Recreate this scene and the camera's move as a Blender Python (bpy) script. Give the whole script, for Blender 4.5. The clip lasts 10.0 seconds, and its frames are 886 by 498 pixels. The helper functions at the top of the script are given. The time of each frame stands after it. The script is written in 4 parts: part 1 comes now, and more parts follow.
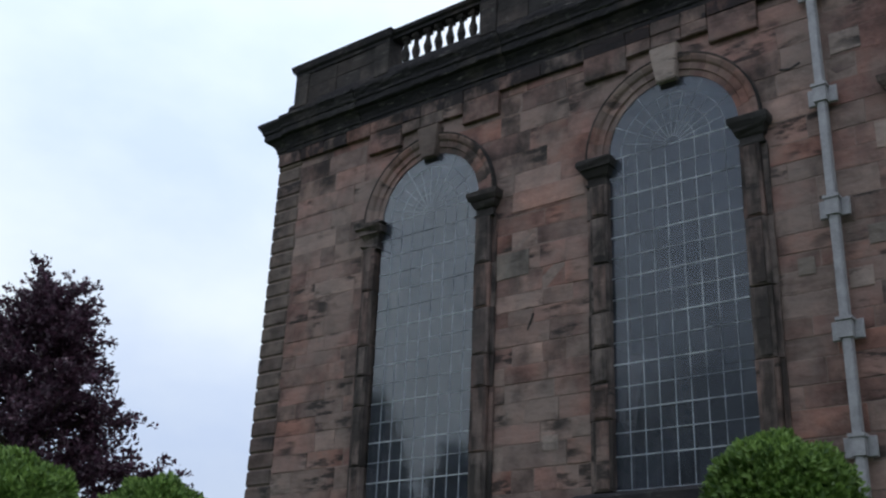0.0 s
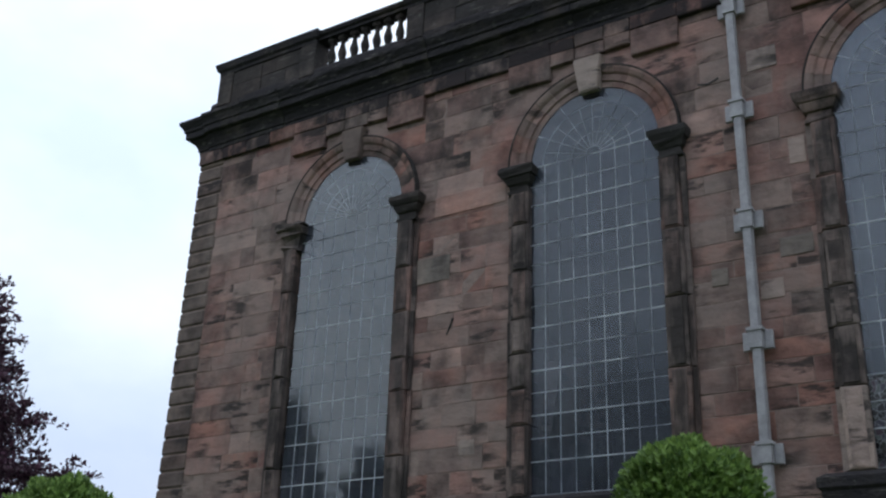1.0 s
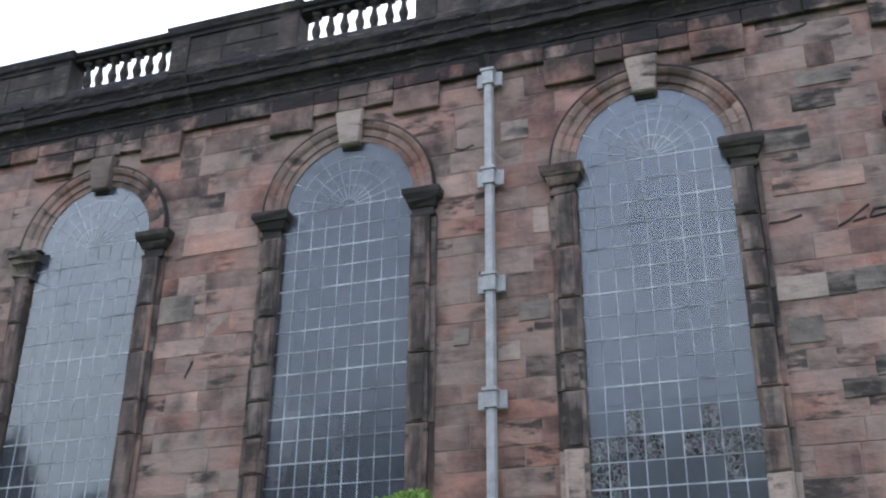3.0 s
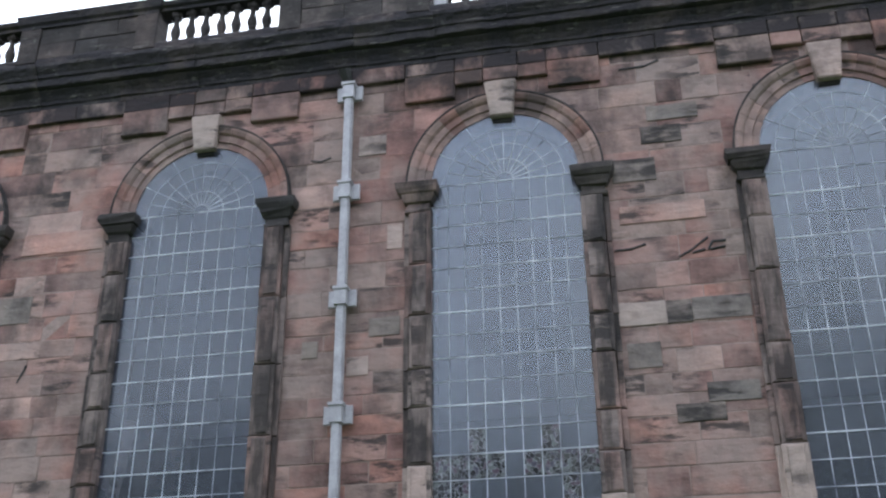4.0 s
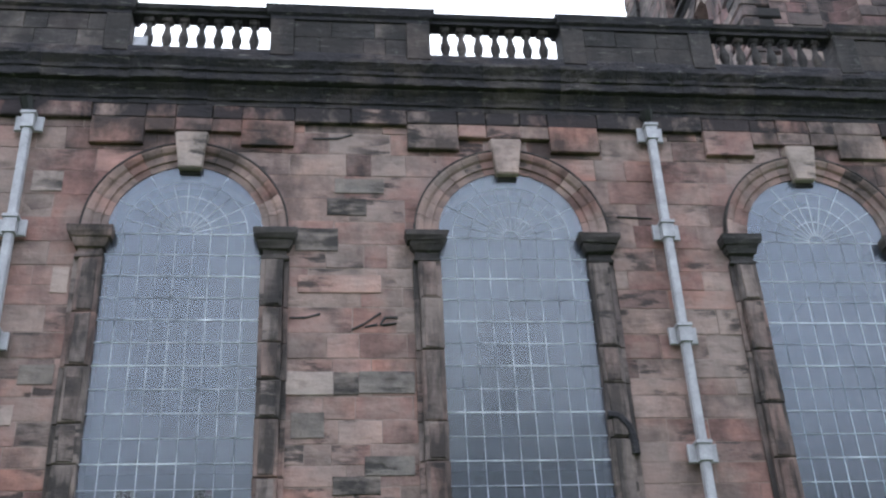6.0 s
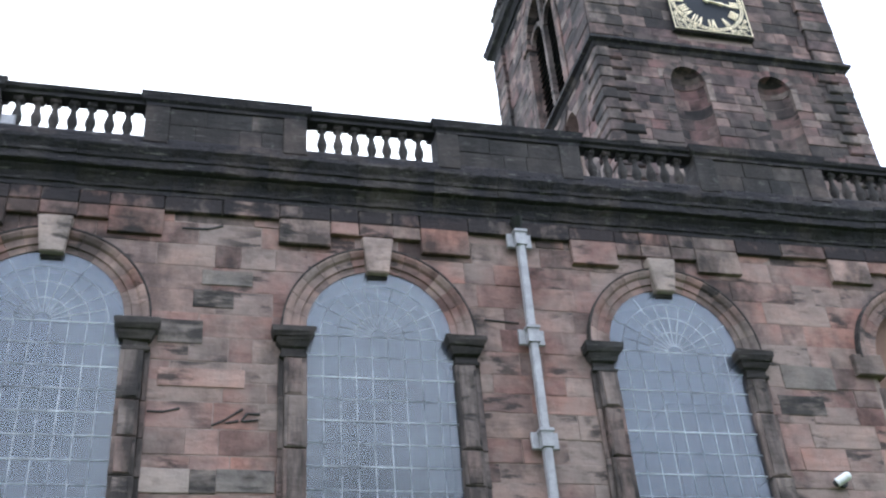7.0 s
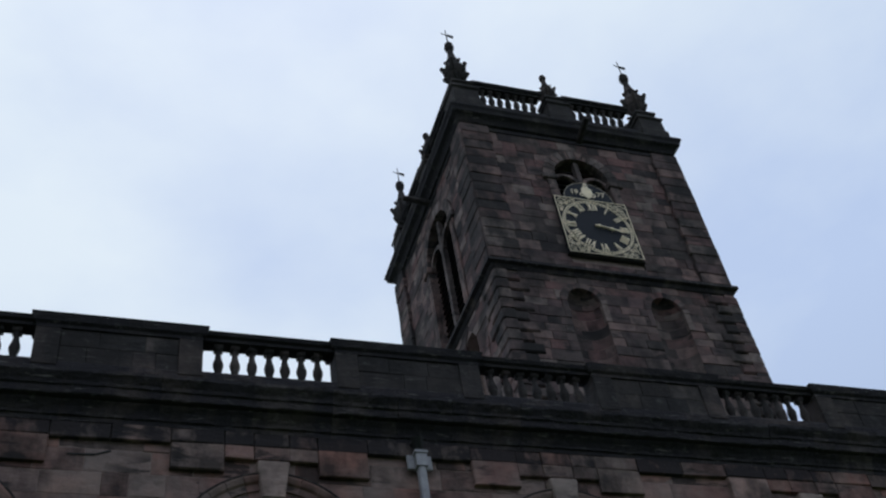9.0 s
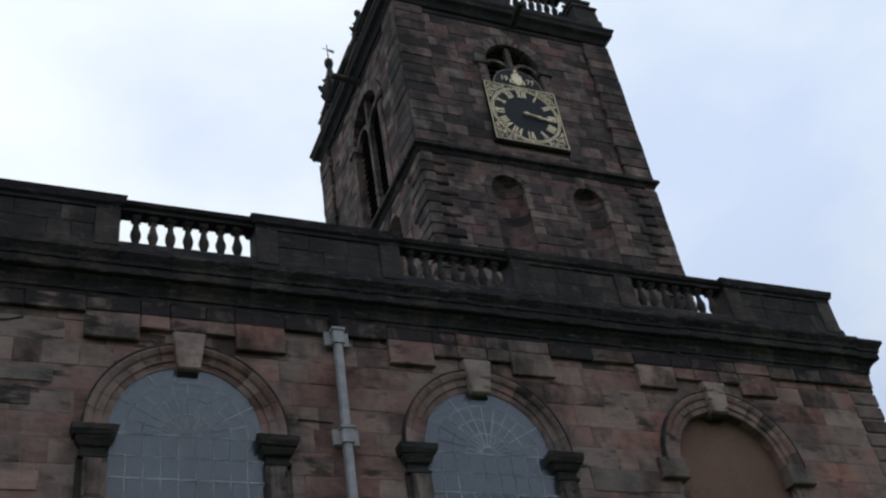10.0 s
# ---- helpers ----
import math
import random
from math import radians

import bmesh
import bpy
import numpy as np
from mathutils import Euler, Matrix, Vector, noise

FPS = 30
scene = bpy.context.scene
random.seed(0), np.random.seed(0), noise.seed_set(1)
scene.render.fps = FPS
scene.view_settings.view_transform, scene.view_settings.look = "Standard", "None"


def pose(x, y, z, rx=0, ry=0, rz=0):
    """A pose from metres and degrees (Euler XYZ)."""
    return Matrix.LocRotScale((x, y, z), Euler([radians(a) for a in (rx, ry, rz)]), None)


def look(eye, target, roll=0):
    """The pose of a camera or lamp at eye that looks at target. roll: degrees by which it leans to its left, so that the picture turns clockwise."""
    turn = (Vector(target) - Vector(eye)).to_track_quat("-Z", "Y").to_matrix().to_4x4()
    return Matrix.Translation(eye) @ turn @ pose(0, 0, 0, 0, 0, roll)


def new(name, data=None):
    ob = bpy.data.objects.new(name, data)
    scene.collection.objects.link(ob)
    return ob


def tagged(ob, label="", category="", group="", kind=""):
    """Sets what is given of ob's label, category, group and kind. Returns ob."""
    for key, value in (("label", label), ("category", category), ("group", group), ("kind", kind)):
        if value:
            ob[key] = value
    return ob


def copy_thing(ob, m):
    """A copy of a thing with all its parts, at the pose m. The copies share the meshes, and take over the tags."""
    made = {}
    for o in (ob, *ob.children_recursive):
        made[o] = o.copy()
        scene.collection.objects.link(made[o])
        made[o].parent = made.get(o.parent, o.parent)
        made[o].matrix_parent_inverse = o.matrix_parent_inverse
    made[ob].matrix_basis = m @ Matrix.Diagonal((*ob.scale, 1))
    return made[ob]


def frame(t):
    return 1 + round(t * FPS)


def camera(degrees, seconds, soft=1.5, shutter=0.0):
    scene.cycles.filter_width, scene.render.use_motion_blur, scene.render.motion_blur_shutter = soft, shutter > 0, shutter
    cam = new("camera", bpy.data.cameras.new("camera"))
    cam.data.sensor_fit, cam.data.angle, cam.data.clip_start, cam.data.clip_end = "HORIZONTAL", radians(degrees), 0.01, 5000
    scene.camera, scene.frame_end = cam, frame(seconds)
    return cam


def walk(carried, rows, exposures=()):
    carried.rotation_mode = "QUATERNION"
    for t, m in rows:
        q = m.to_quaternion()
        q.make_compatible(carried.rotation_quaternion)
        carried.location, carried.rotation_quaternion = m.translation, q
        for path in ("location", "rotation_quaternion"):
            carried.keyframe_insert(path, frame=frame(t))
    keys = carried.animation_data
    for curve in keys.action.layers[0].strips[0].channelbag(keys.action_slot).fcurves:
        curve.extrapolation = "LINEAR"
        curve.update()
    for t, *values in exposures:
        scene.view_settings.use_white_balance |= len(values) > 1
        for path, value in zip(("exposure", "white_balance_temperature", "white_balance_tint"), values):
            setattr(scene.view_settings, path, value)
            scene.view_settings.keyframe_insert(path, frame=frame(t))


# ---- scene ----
cam = camera(44.4, 10.0, soft=2.3)
PATH = [
    (0, (-0.307, 0.455, 1.772), (-1.449, 1.906, 2.54), 2.4),
    (0.5, (-0.31, 0.436, 1.759), (-1.399, 1.922, 2.538), 2.2),
    (1, (-0.29, 0.458, 1.739), (-1.313, 1.988, 2.522), 2.1),
    (1.5, (-0.263, 0.498, 1.731), (-1.207, 2.075, 2.519), 1.7),
    (2, (-0.261, 0.491, 1.726), (-1.106, 2.107, 2.548), 1.5),
    (2.5, (-0.25, 0.505, 1.736), (-0.986, 2.155, 2.594), 1.2),
    (4, (-0.213, 0.473, 1.778), (-0.557, 2.227, 2.676), -0.4),
    (4.5, (-0.17, 0.469, 1.802), (-0.404, 2.239, 2.704), -1.1),
    (5, (-0.137, 0.44, 1.836), (-0.185, 2.236, 2.713), -2.2),
    (5.5, (-0.071, 0.444, 1.89), (0.027, 2.213, 2.817), -2.6),
    (7, (-0.067, 0.367, 1.998), (0.388, 1.972, 3.102), -4.8),
    (7.5, (-0.03, 0.35, 2.035), (0.497, 1.822, 3.282), -7.0),
    (8, (-0.019, 0.361, 2.045), (0.525, 1.726, 3.402), -8.4),
    (8.5, (0.017, 0.398, 2.041), (0.55, 1.709, 3.454), -9.5),
    (9, (0.024, 0.45, 2.008), (0.611, 1.751, 3.408), -10.5),
    (9.5, (0.059, 0.45, 1.998), (0.711, 1.783, 3.339), -10.7),
    (10, (0.076, 0.449, 1.968), (0.816, 1.847, 3.191), -10.3),
]
EXPOSURES = [(0.0, 0.44, 6550, 11), (1.0, 0.65, 6600, 11), (1.5, 1.07, 6500, 11), (2.0, 1.45, 6500, 13), (2.5, 1.66, 6450, 14), (4.0, 1.8, 6500, 14), (5.5, 1.9, 6500, 14), (7.0, 2.03, 6400, 13), (7.5, 1.94, 6400, 13),
             (8.0, 0.85, 6500, 12), (8.5, 0.13, 6700, 12), (9.0, -0.25, 6180, 11), (9.5, -0.14, 6450, 11), (10.0, 0.05, 6700, 10)]
walk(cam, [(t, look(eye, aim, roll)) for t, eye, aim, roll in PATH], EXPOSURES)

# ---- world and sun: bright overcast ----
world = bpy.data.worlds.new("overcast_sky")
scene.world = world
world.use_nodes = True
wn, wl = world.node_tree.nodes, world.node_tree.links
wn.clear()
sky = wn.new("ShaderNodeTexSky")
sky.sky_type = 'NISHITA'
sky.sun_disc = False
sky.sun_elevation = radians(67)
sky.sun_rotation = radians(12)
sky.air_density, sky.dust_density = 1.0, 3.0
sky_bg = wn.new("ShaderNodeBackground")
sky_bg.inputs["Strength"].default_value = 0.12
cloud_bg = wn.new("ShaderNodeBackground")
cloud_bg.inputs["Strength"].default_value = 1.0
coord = wn.new("ShaderNodeTexCoord")
stretch = wn.new("ShaderNodeMapping")
stretch.inputs["Scale"].default_value = (1.0, 1.0, 1.8)
cloud = wn.new("ShaderNodeTexNoise")
cloud.inputs["Scale"].default_value = 2.3
cloud.inputs["Detail"].default_value = 6.0
cloud.inputs["Roughness"].default_value = 0.5
tone = wn.new("ShaderNodeValToRGB")
tone.color_ramp.elements[0].position, tone.color_ramp.elements[0].color = 0.34, (0.57, 0.69, 0.91, 1)
tone.color_ramp.elements[1].position, tone.color_ramp.elements[1].color = 0.66, (0.86, 0.95, 1.0, 1)
cover = wn.new("ShaderNodeMixShader")
cover.inputs[0].default_value = 0.94
wout = wn.new("ShaderNodeOutputWorld")
wl.new(coord.outputs["Generated"], stretch.inputs["Vector"])
wl.new(stretch.outputs["Vector"], cloud.inputs["Vector"])
wl.new(cloud.outputs["Fac"], tone.inputs["Fac"])
# an overcast sky is dimmer towards the horizon
part_z = wn.new("ShaderNodeSeparateXYZ")
level = wn.new("ShaderNodeMapRange")
level.inputs["From Min"].default_value, level.inputs["From Max"].default_value = 0.05, 0.6
level.inputs["To Min"].default_value, level.inputs["To Max"].default_value = 0.62, 1.06
wl.new(coord.outputs["Generated"], part_z.inputs[0])
wl.new(part_z.outputs["Z"], level.inputs["Value"])
wl.new(level.outputs[0], cloud_bg.inputs["Strength"])
wl.new(tone.outputs["Color"], cloud_bg.inputs["Color"])
wl.new(sky.outputs["Color"], sky_bg.inputs["Color"])
wl.new(sky_bg.outputs[0], cover.inputs[1])
wl.new(cloud_bg.outputs[0], cover.inputs[2])
wl.new(cover.outputs[0], wout.inputs["Surface"])

sun = new("sun", bpy.data.lights.new("sun", 'SUN'))
sun.data.energy = 0.5
sun.data.angle = radians(25)
sun.data.color = (1.0, 0.96, 0.9)
sun.matrix_world = look((6, 42, 72), (0, 14, 6))

# ---- materials ----


def material(name):
    m = bpy.data.materials.new(name)
    m.use_nodes = True
    n = m.node_tree.nodes
    return m, n, m.node_tree.links, n["Principled BSDF"]


def noise_tex(n, l, vec, scale, detail=6.0, rough=0.6):
    t = n.new("ShaderNodeTexNoise")
    t.inputs["Scale"].default_value, t.inputs["Detail"].default_value, t.inputs["Roughness"].default_value = scale, detail, rough
    l.new(vec, t.inputs["Vector"])
    return t.outputs["Fac"]


def ramp(n, l, fac, stops, mode='LINEAR'):
    r = n.new("ShaderNodeValToRGB")
    r.color_ramp.interpolation = mode
    e = r.color_ramp.elements
    while len(e) < len(stops):
        e.new(0.5)
    for el, (p, c) in zip(e, stops):
        el.position = p
        el.color = (*c, 1) if len(c) == 3 else c
    l.new(fac, r.inputs["Fac"])
    return r.outputs["Color"]


def mix_colour(n, l, fac, a, b, mode='MIX'):
    m = n.new("ShaderNodeMix")
    m.data_type, m.blend_type = 'RGBA', mode
    for v, i in ((fac, 0), (a, 6), (b, 7)):
        if isinstance(v, (int, float)):
            m.inputs[i].default_value = v
        elif isinstance(v, tuple):
            m.inputs[i].default_value = (*v, 1)
        else:
            l.new(v, m.inputs[i])
    return m.outputs[2]


def maths(n, l, op, a, b=0.0, clamp=False):
    m = n.new("ShaderNodeMath")
    m.operation, m.use_clamp = op, clamp
    for i, v in enumerate((a, b)):
        if isinstance(v, (int, float)):
            m.inputs[i].default_value = v
        else:
            l.new(v, m.inputs[i])
    return m.outputs[0]


def stone(name, stops, soot=0.4, soot_colour=(0.024, 0.022, 0.022), lichen=0.0, bump=0.5, roughness=0.92, soot_scale=0.9, run_scale=(1.3, 1.3, 0.7), fleck=0.0):
    """Sandstone: a colour for each block, bedding grain, soot and lichen in blotches."""
    m, n, l, b = material(name)
    geo, info, tc = n.new("ShaderNodeNewGeometry"), n.new("ShaderNodeObjectInfo"), n.new("ShaderNodeTexCoord")
    pos = geo.outputs["Position"]
    rnd = maths(n, l, 'FRACT', maths(n, l, 'ADD', geo.outputs["Random Per Island"], maths(n, l, 'MULTIPLY', info.outputs["Random"], 7.31)))
    col = ramp(n, l, rnd, stops, 'CONSTANT')
    shift = n.new("ShaderNodeVectorMath")
    shift.operation = 'MULTIPLY_ADD'
    comb = n.new("ShaderNodeCombineXYZ")
    for i in range(3):
        l.new(rnd, comb.inputs[i])
    l.new(comb.outputs[0], shift.inputs[0])
    shift.inputs[1].default_value = (31, 17, 43)
    l.new(pos, shift.inputs[2])
    bed = n.new("ShaderNodeMapping")
    bed.inputs["Scale"].default_value = (1.2, 1.2, 4.2)
    bed.inputs["Rotation"].default_value = (0.05, 0.12, 0.0)
    l.new(shift.outputs[0], bed.inputs["Vector"])
    band = noise_tex(n, l, bed.outputs["Vector"], 1.6, 5.0, 0.6)
    col = mix_colour(n, l, 0.32, col, ramp(n, l, band, [(0.3, (0.45, 0.42, 0.42)), (0.5, (1, 1, 1)), (0.72, (1.25, 1.2, 1.15))]), 'MULTIPLY')
    smudge = noise_tex(n, l, shift.outputs[0], 1.9, 5.0, 0.58)
    col = mix_colour(n, l, 0.9, col, ramp(n, l, smudge, [(0.27, (0.36, 0.345, 0.35)), (0.46, (0.95, 0.95, 0.95)), (0.72, (1.5, 1.4, 1.33))]), 'MULTIPLY')
    grain = noise_tex(n, l, pos, 38.0, 4.0, 0.7)
    col = mix_colour(n, l, 0.28, col, ramp(n, l, grain, [(0.3, (0.65, 0.65, 0.65)), (0.7, (1.25, 1.25, 1.25))]), 'MULTIPLY')
    # grey-brown weathering that runs on over the joints
    worn = ramp(n, l, noise_tex(n, l, pos, 0.75, 5.0, 0.62), [(0.42, (0, 0, 0)), (0.60, (1, 1, 1))])
    mean = stops[len(stops) // 2][1]
    col = mix_colour(n, l, maths(n, l, 'MULTIPLY', worn, 0.55), col, (mean[0] * 0.98, mean[0] * 0.79, mean[0] * 0.71))
    # black streaks along the bedding of some blocks
    streak = ramp(n, l, noise_tex(n, l, bed.outputs["Vector"], 1.15, 6.0, 0.62), [(0.51, (0, 0, 0)), (0.59, (1, 1, 1))])
    some = ramp(n, l, noise_tex(n, l, shift.outputs[0], 0.8, 2.0), [(0.50, (0, 0, 0)), (0.60, (1, 1, 1))])
    crack = maths(n, l, 'MULTIPLY', streak, some)
    col = mix_colour(n, l, maths(n, l, 'MULTIPLY', crack, 0.85), col, (0.03, 0.027, 0.027))
    run = n.new("ShaderNodeMapping")
    run.inputs["Scale"].default_value = run_scale
    l.new(pos, run.inputs["Vector"])
    blot = noise_tex(n, l, run.outputs["Vector"], soot_scale, 7.0, 0.65)
    own = maths(n, l, 'MULTIPLY', maths(n, l, 'SUBTRACT', noise_tex(n, l, shift.outputs[0], 1.1, 4.0, 0.6), 0.5), 0.8)
    s_fac = ramp(n, l, maths(n, l, 'ADD', blot, own), [(0.62 - 0.36 * soot, (0, 0, 0)), (0.86 - 0.36 * soot, (1, 1, 1))])
    col = mix_colour(n, l, maths(n, l, 'MULTIPLY', s_fac, min(0.95, 0.5 + 0.5 * soot)), col, soot_colour)
    if lichen:
        spots = noise_tex(n, l, pos, 5.0, 6.0, 0.7)
        l_fac = ramp(n, l, spots, [(0.60, (0, 0, 0)), (0.74, (1, 1, 1))])
        col = mix_colour(n, l, maths(n, l, 'MULTIPLY', l_fac, lichen), col, (0.17, 0.165, 0.15))
    if fleck:
        # pale flecks along the bedding, painting the thin highlights on the mouldings
        lie = n.new("ShaderNodeMapping")
        lie.inputs["Scale"].default_value = (1.1, 1.1, 9.0)
        l.new(pos, lie.inputs["Vector"])
        f_fac = ramp(n, l, noise_tex(n, l, lie.outputs["Vector"], 2.4, 7.0, 0.68), [(0.60, (0, 0, 0)), (0.68, (1, 1, 1))])
        col = mix_colour(n, l, maths(n, l, 'MULTIPLY', f_fac, fleck), col, (0.165, 0.15, 0.14))
    l.new(col, b.inputs["Base Color"])
    b.inputs["Roughness"].default_value = roughness
    b.inputs["Specular IOR Level"].default_value = 0.25
    bp = n.new("ShaderNodeBump")
    bp.inputs["Strength"].default_value = bump
    bp.inputs["Distance"].default_value = 0.05
    hgt = maths(n, l, 'ADD', maths(n, l, 'SUBTRACT', maths(n, l, 'MULTIPLY', grain, 0.25), maths(n, l, 'MULTIPLY', crack, 0.25)), maths(n, l, 'ADD', band, maths(n, l, 'MULTIPLY', noise_tex(n, l, pos, 9.0, 5.0, 0.6), 0.7)))
    l.new(hgt, bp.inputs["Height"])
    l.new(bp.outputs["Normal"], b.inputs["Normal"])
    return m


def plain(name, colour, rough=0.7, metal=0.0, vary=0.25, scale=6.0, bump=0.15, spec=0.4):
    """Paint, plaster, metal or wood with stains at two scales."""
    m, n, l, b = material(name)
    pos = n.new("ShaderNodeNewGeometry").outputs["Position"]
    big = ramp(n, l, noise_tex(n, l, pos, scale, 5.0), [(0.3, (1 - vary,) * 3), (0.7, (1 + vary,) * 3)])
    fine = ramp(n, l, noise_tex(n, l, pos, scale * 9, 4.0), [(0.3, (1 - vary * 0.6,) * 3), (0.7, (1 + vary * 0.6,) * 3)])
    col = mix_colour(n, l, 1.0, mix_colour(n, l, 1.0, colour, big, 'MULTIPLY'), fine, 'MULTIPLY')
    l.new(col, b.inputs["Base Color"])
    b.inputs["Roughness"].default_value, b.inputs["Metallic"].default_value = rough, metal
    b.inputs["Specular IOR Level"].default_value = spec
    if bump:
        bp = n.new("ShaderNodeBump")
        bp.inputs["Strength"].default_value, bp.inputs["Distance"].default_value = bump, 0.02
        l.new(noise_tex(n, l, pos, scale * 5, 5.0), bp.inputs["Height"])
        l.new(bp.outputs["Normal"], b.inputs["Normal"])
    return m


def leaf_material(name, dark, light):
    m, n, l, b = material(name)
    geo = n.new("ShaderNodeNewGeometry")
    col = ramp(n, l, geo.outputs["Random Per Island"], [(0.0, dark), (0.6, tuple((a + c) / 2 for a, c in zip(dark, light))), (1.0, light)])
    col = mix_colour(n, l, 0.6, col, ramp(n, l, noise_tex(n, l, geo.outputs["Position"], 1.7, 3.0), [(0.3, (0.6, 0.6, 0.6)), (0.7, (1.3, 1.3, 1.3))]), 'MULTIPLY')
    l.new(col, b.inputs["Base Color"])
    b.inputs["Roughness"].default_value = 0.5
    b.inputs["Specular IOR Level"].default_value = 0.35
    trans = n.new("ShaderNodeBsdfTranslucent")
    l.new(col, trans.inputs["Color"])
    mx = n.new("ShaderNodeMixShader")
    mx.inputs[0].default_value = 0.25
    l.new(b.outputs[0], mx.inputs[1])
    l.new(trans.outputs[0], mx.inputs[2])
    l.new(mx.outputs[0], n["Material Output"].inputs["Surface"])
    return m


def glass_material(name, tint, ior, rough=0.04):
    """Old window glass: a clear grey body under a mirror gloss by Fresnel."""
    m, n, l, b = material(name)
    n.remove(b)
    fres = n.new("ShaderNodeFresnel")
    fres.inputs["IOR"].default_value = ior
    clear = n.new("ShaderNodeBsdfTransparent")
    clear.inputs["Color"].default_value = (*tint, 1)
    gloss = n.new("ShaderNodeBsdfGlossy")
    gloss.inputs["Roughness"].default_value = rough
    gloss.inputs["Color"].default_value = (0.86, 0.92, 1.0, 1)
    bp = n.new("ShaderNodeBump")
    bp.inputs["Strength"].default_value, bp.inputs["Distance"].default_value = 0.08, 0.02
    pos = n.new("ShaderNodeNewGeometry").outputs["Position"]
    l.new(noise_tex(n, l, pos, 3.0, 2.0), bp.inputs["Height"])
    l.new(bp.outputs["Normal"], gloss.inputs["Normal"])
    mx = n.new("ShaderNodeMixShader")
    l.new(fres.outputs[0], mx.inputs[0])
    l.new(clear.outputs[0], mx.inputs[1])
    l.new(gloss.outputs[0], mx.inputs[2])
    dust = n.new("ShaderNodeBsdfDiffuse")
    dust.inputs["Color"].default_value = (0.38, 0.43, 0.56, 1)
    film_mix = n.new("ShaderNodeMixShader")
    l.new(maths(n, l, 'MULTIPLY', noise_tex(n, l, pos, 2.2, 6.0, 0.6), 0.2), film_mix.inputs[0])
    l.new(mx.outputs[0], film_mix.inputs[1])
    l.new(dust.outputs[0], film_mix.inputs[2])
    l.new(film_mix.outputs[0], n["Material Output"].inputs["Surface"])
    return m


RED = [(0.0, (0.204, 0.121, 0.113)), (0.12, (0.265, 0.168, 0.155)), (0.24, (0.216, 0.129, 0.116)), (0.34, (0.227, 0.176, 0.164)), (0.45, (0.156, 0.112, 0.108)),
       (0.54, (0.288, 0.194, 0.177)), (0.64, (0.209, 0.167, 0.159)), (0.73, (0.283, 0.154, 0.131)), (0.82, (0.255, 0.200, 0.183)), (0.91, (0.343, 0.260, 0.239)), (0.96, (0.173, 0.110, 0.102))]
RED = [(at, tuple((0.80 * v + 0.20 * m) * k for v, m, k in zip(c, (0.245, 0.162, 0.147), (1.0, 0.925, 0.89)))) for at, c in RED]
DARK = [(0.0, (0.058, 0.051, 0.050)), (0.3, (0.078, 0.063, 0.060)), (0.55, (0.048, 0.045, 0.046)), (0.8, (0.094, 0.080, 0.075))]
TOWER = [(0.0, (0.152, 0.093, 0.090)), (0.18, (0.098, 0.071, 0.071)), (0.36, (0.195, 0.132, 0.124)), (0.52, (0.122, 0.085, 0.085)), (0.66, (0.205, 0.158, 0.146)), (0.78, (0.067, 0.051, 0.052)), (0.9, (0.185, 0.131, 0.123))]
TOWER = [(at, tuple(max(0.03, 0.123 * k + 1.38 * (v - 0.123 * k)) for v, k in zip(c, (1.18, 0.84, 0.83)))) for at, c in TOWER]
m_wall = stone("red_sandstone", RED, soot=0.30)
m_frieze = stone("sooty_red_sandstone", RED, soot=0.66)
m_frieze_top = stone("black_stained_red_sandstone", RED, soot=0.98, soot_scale=1.3, soot_colour=(0.026, 0.023, 0.026))
m_dark = stone("weathered_dark_sandstone", DARK, soot=0.72, lichen=0.4, fleck=0.5)
m_crust = stone("black_crusted_sandstone", DARK, soot=0.95, lichen=0.45, bump=1.0, soot_colour=(0.026, 0.024, 0.028), fleck=0.8)
m_pil = stone("brown_carved_sandstone", [(0.0, (0.168, 0.120, 0.111)), (0.3, (0.117, 0.091, 0.088)), (0.5, (0.217, 0.138, 0.123)), (0.75, (0.195, 0.152, 0.142))], soot=0.68, soot_scale=1.2, run_scale=(3.2, 3.2, 0.6))
m_arch = stone("moulded_red_sandstone", RED, soot=0.38)
m_pale = stone("pale_buff_sandstone", [(0.0, (0.306, 0.242, 0.218)), (0.5, (0.347, 0.260, 0.233))], soot=0.22)
m_quoin = stone("grey_buff_sandstone", [(0.0, (0.158, 0.121, 0.109)), (0.3, (0.133, 0.093, 0.084)), (0.55, (0.178, 0.135, 0.121)), (0.8, (0.112, 0.082, 0.077))], soot=0.35, lichen=0.2)
m_tower = stone("dark_red_tower_sandstone", TOWER, soot=0.5)
m_tower_quoin = stone("blackened_tower_sandstone", TOWER, soot=0.74)
m_mortar = plain("pinkish_lime_mortar", (0.235, 0.175, 0.155), 0.95, vary=0.3)
m_pipe = plain("pale_grey_pipe_paint", (0.315, 0.305, 0.325), 0.5, vary=0.22)


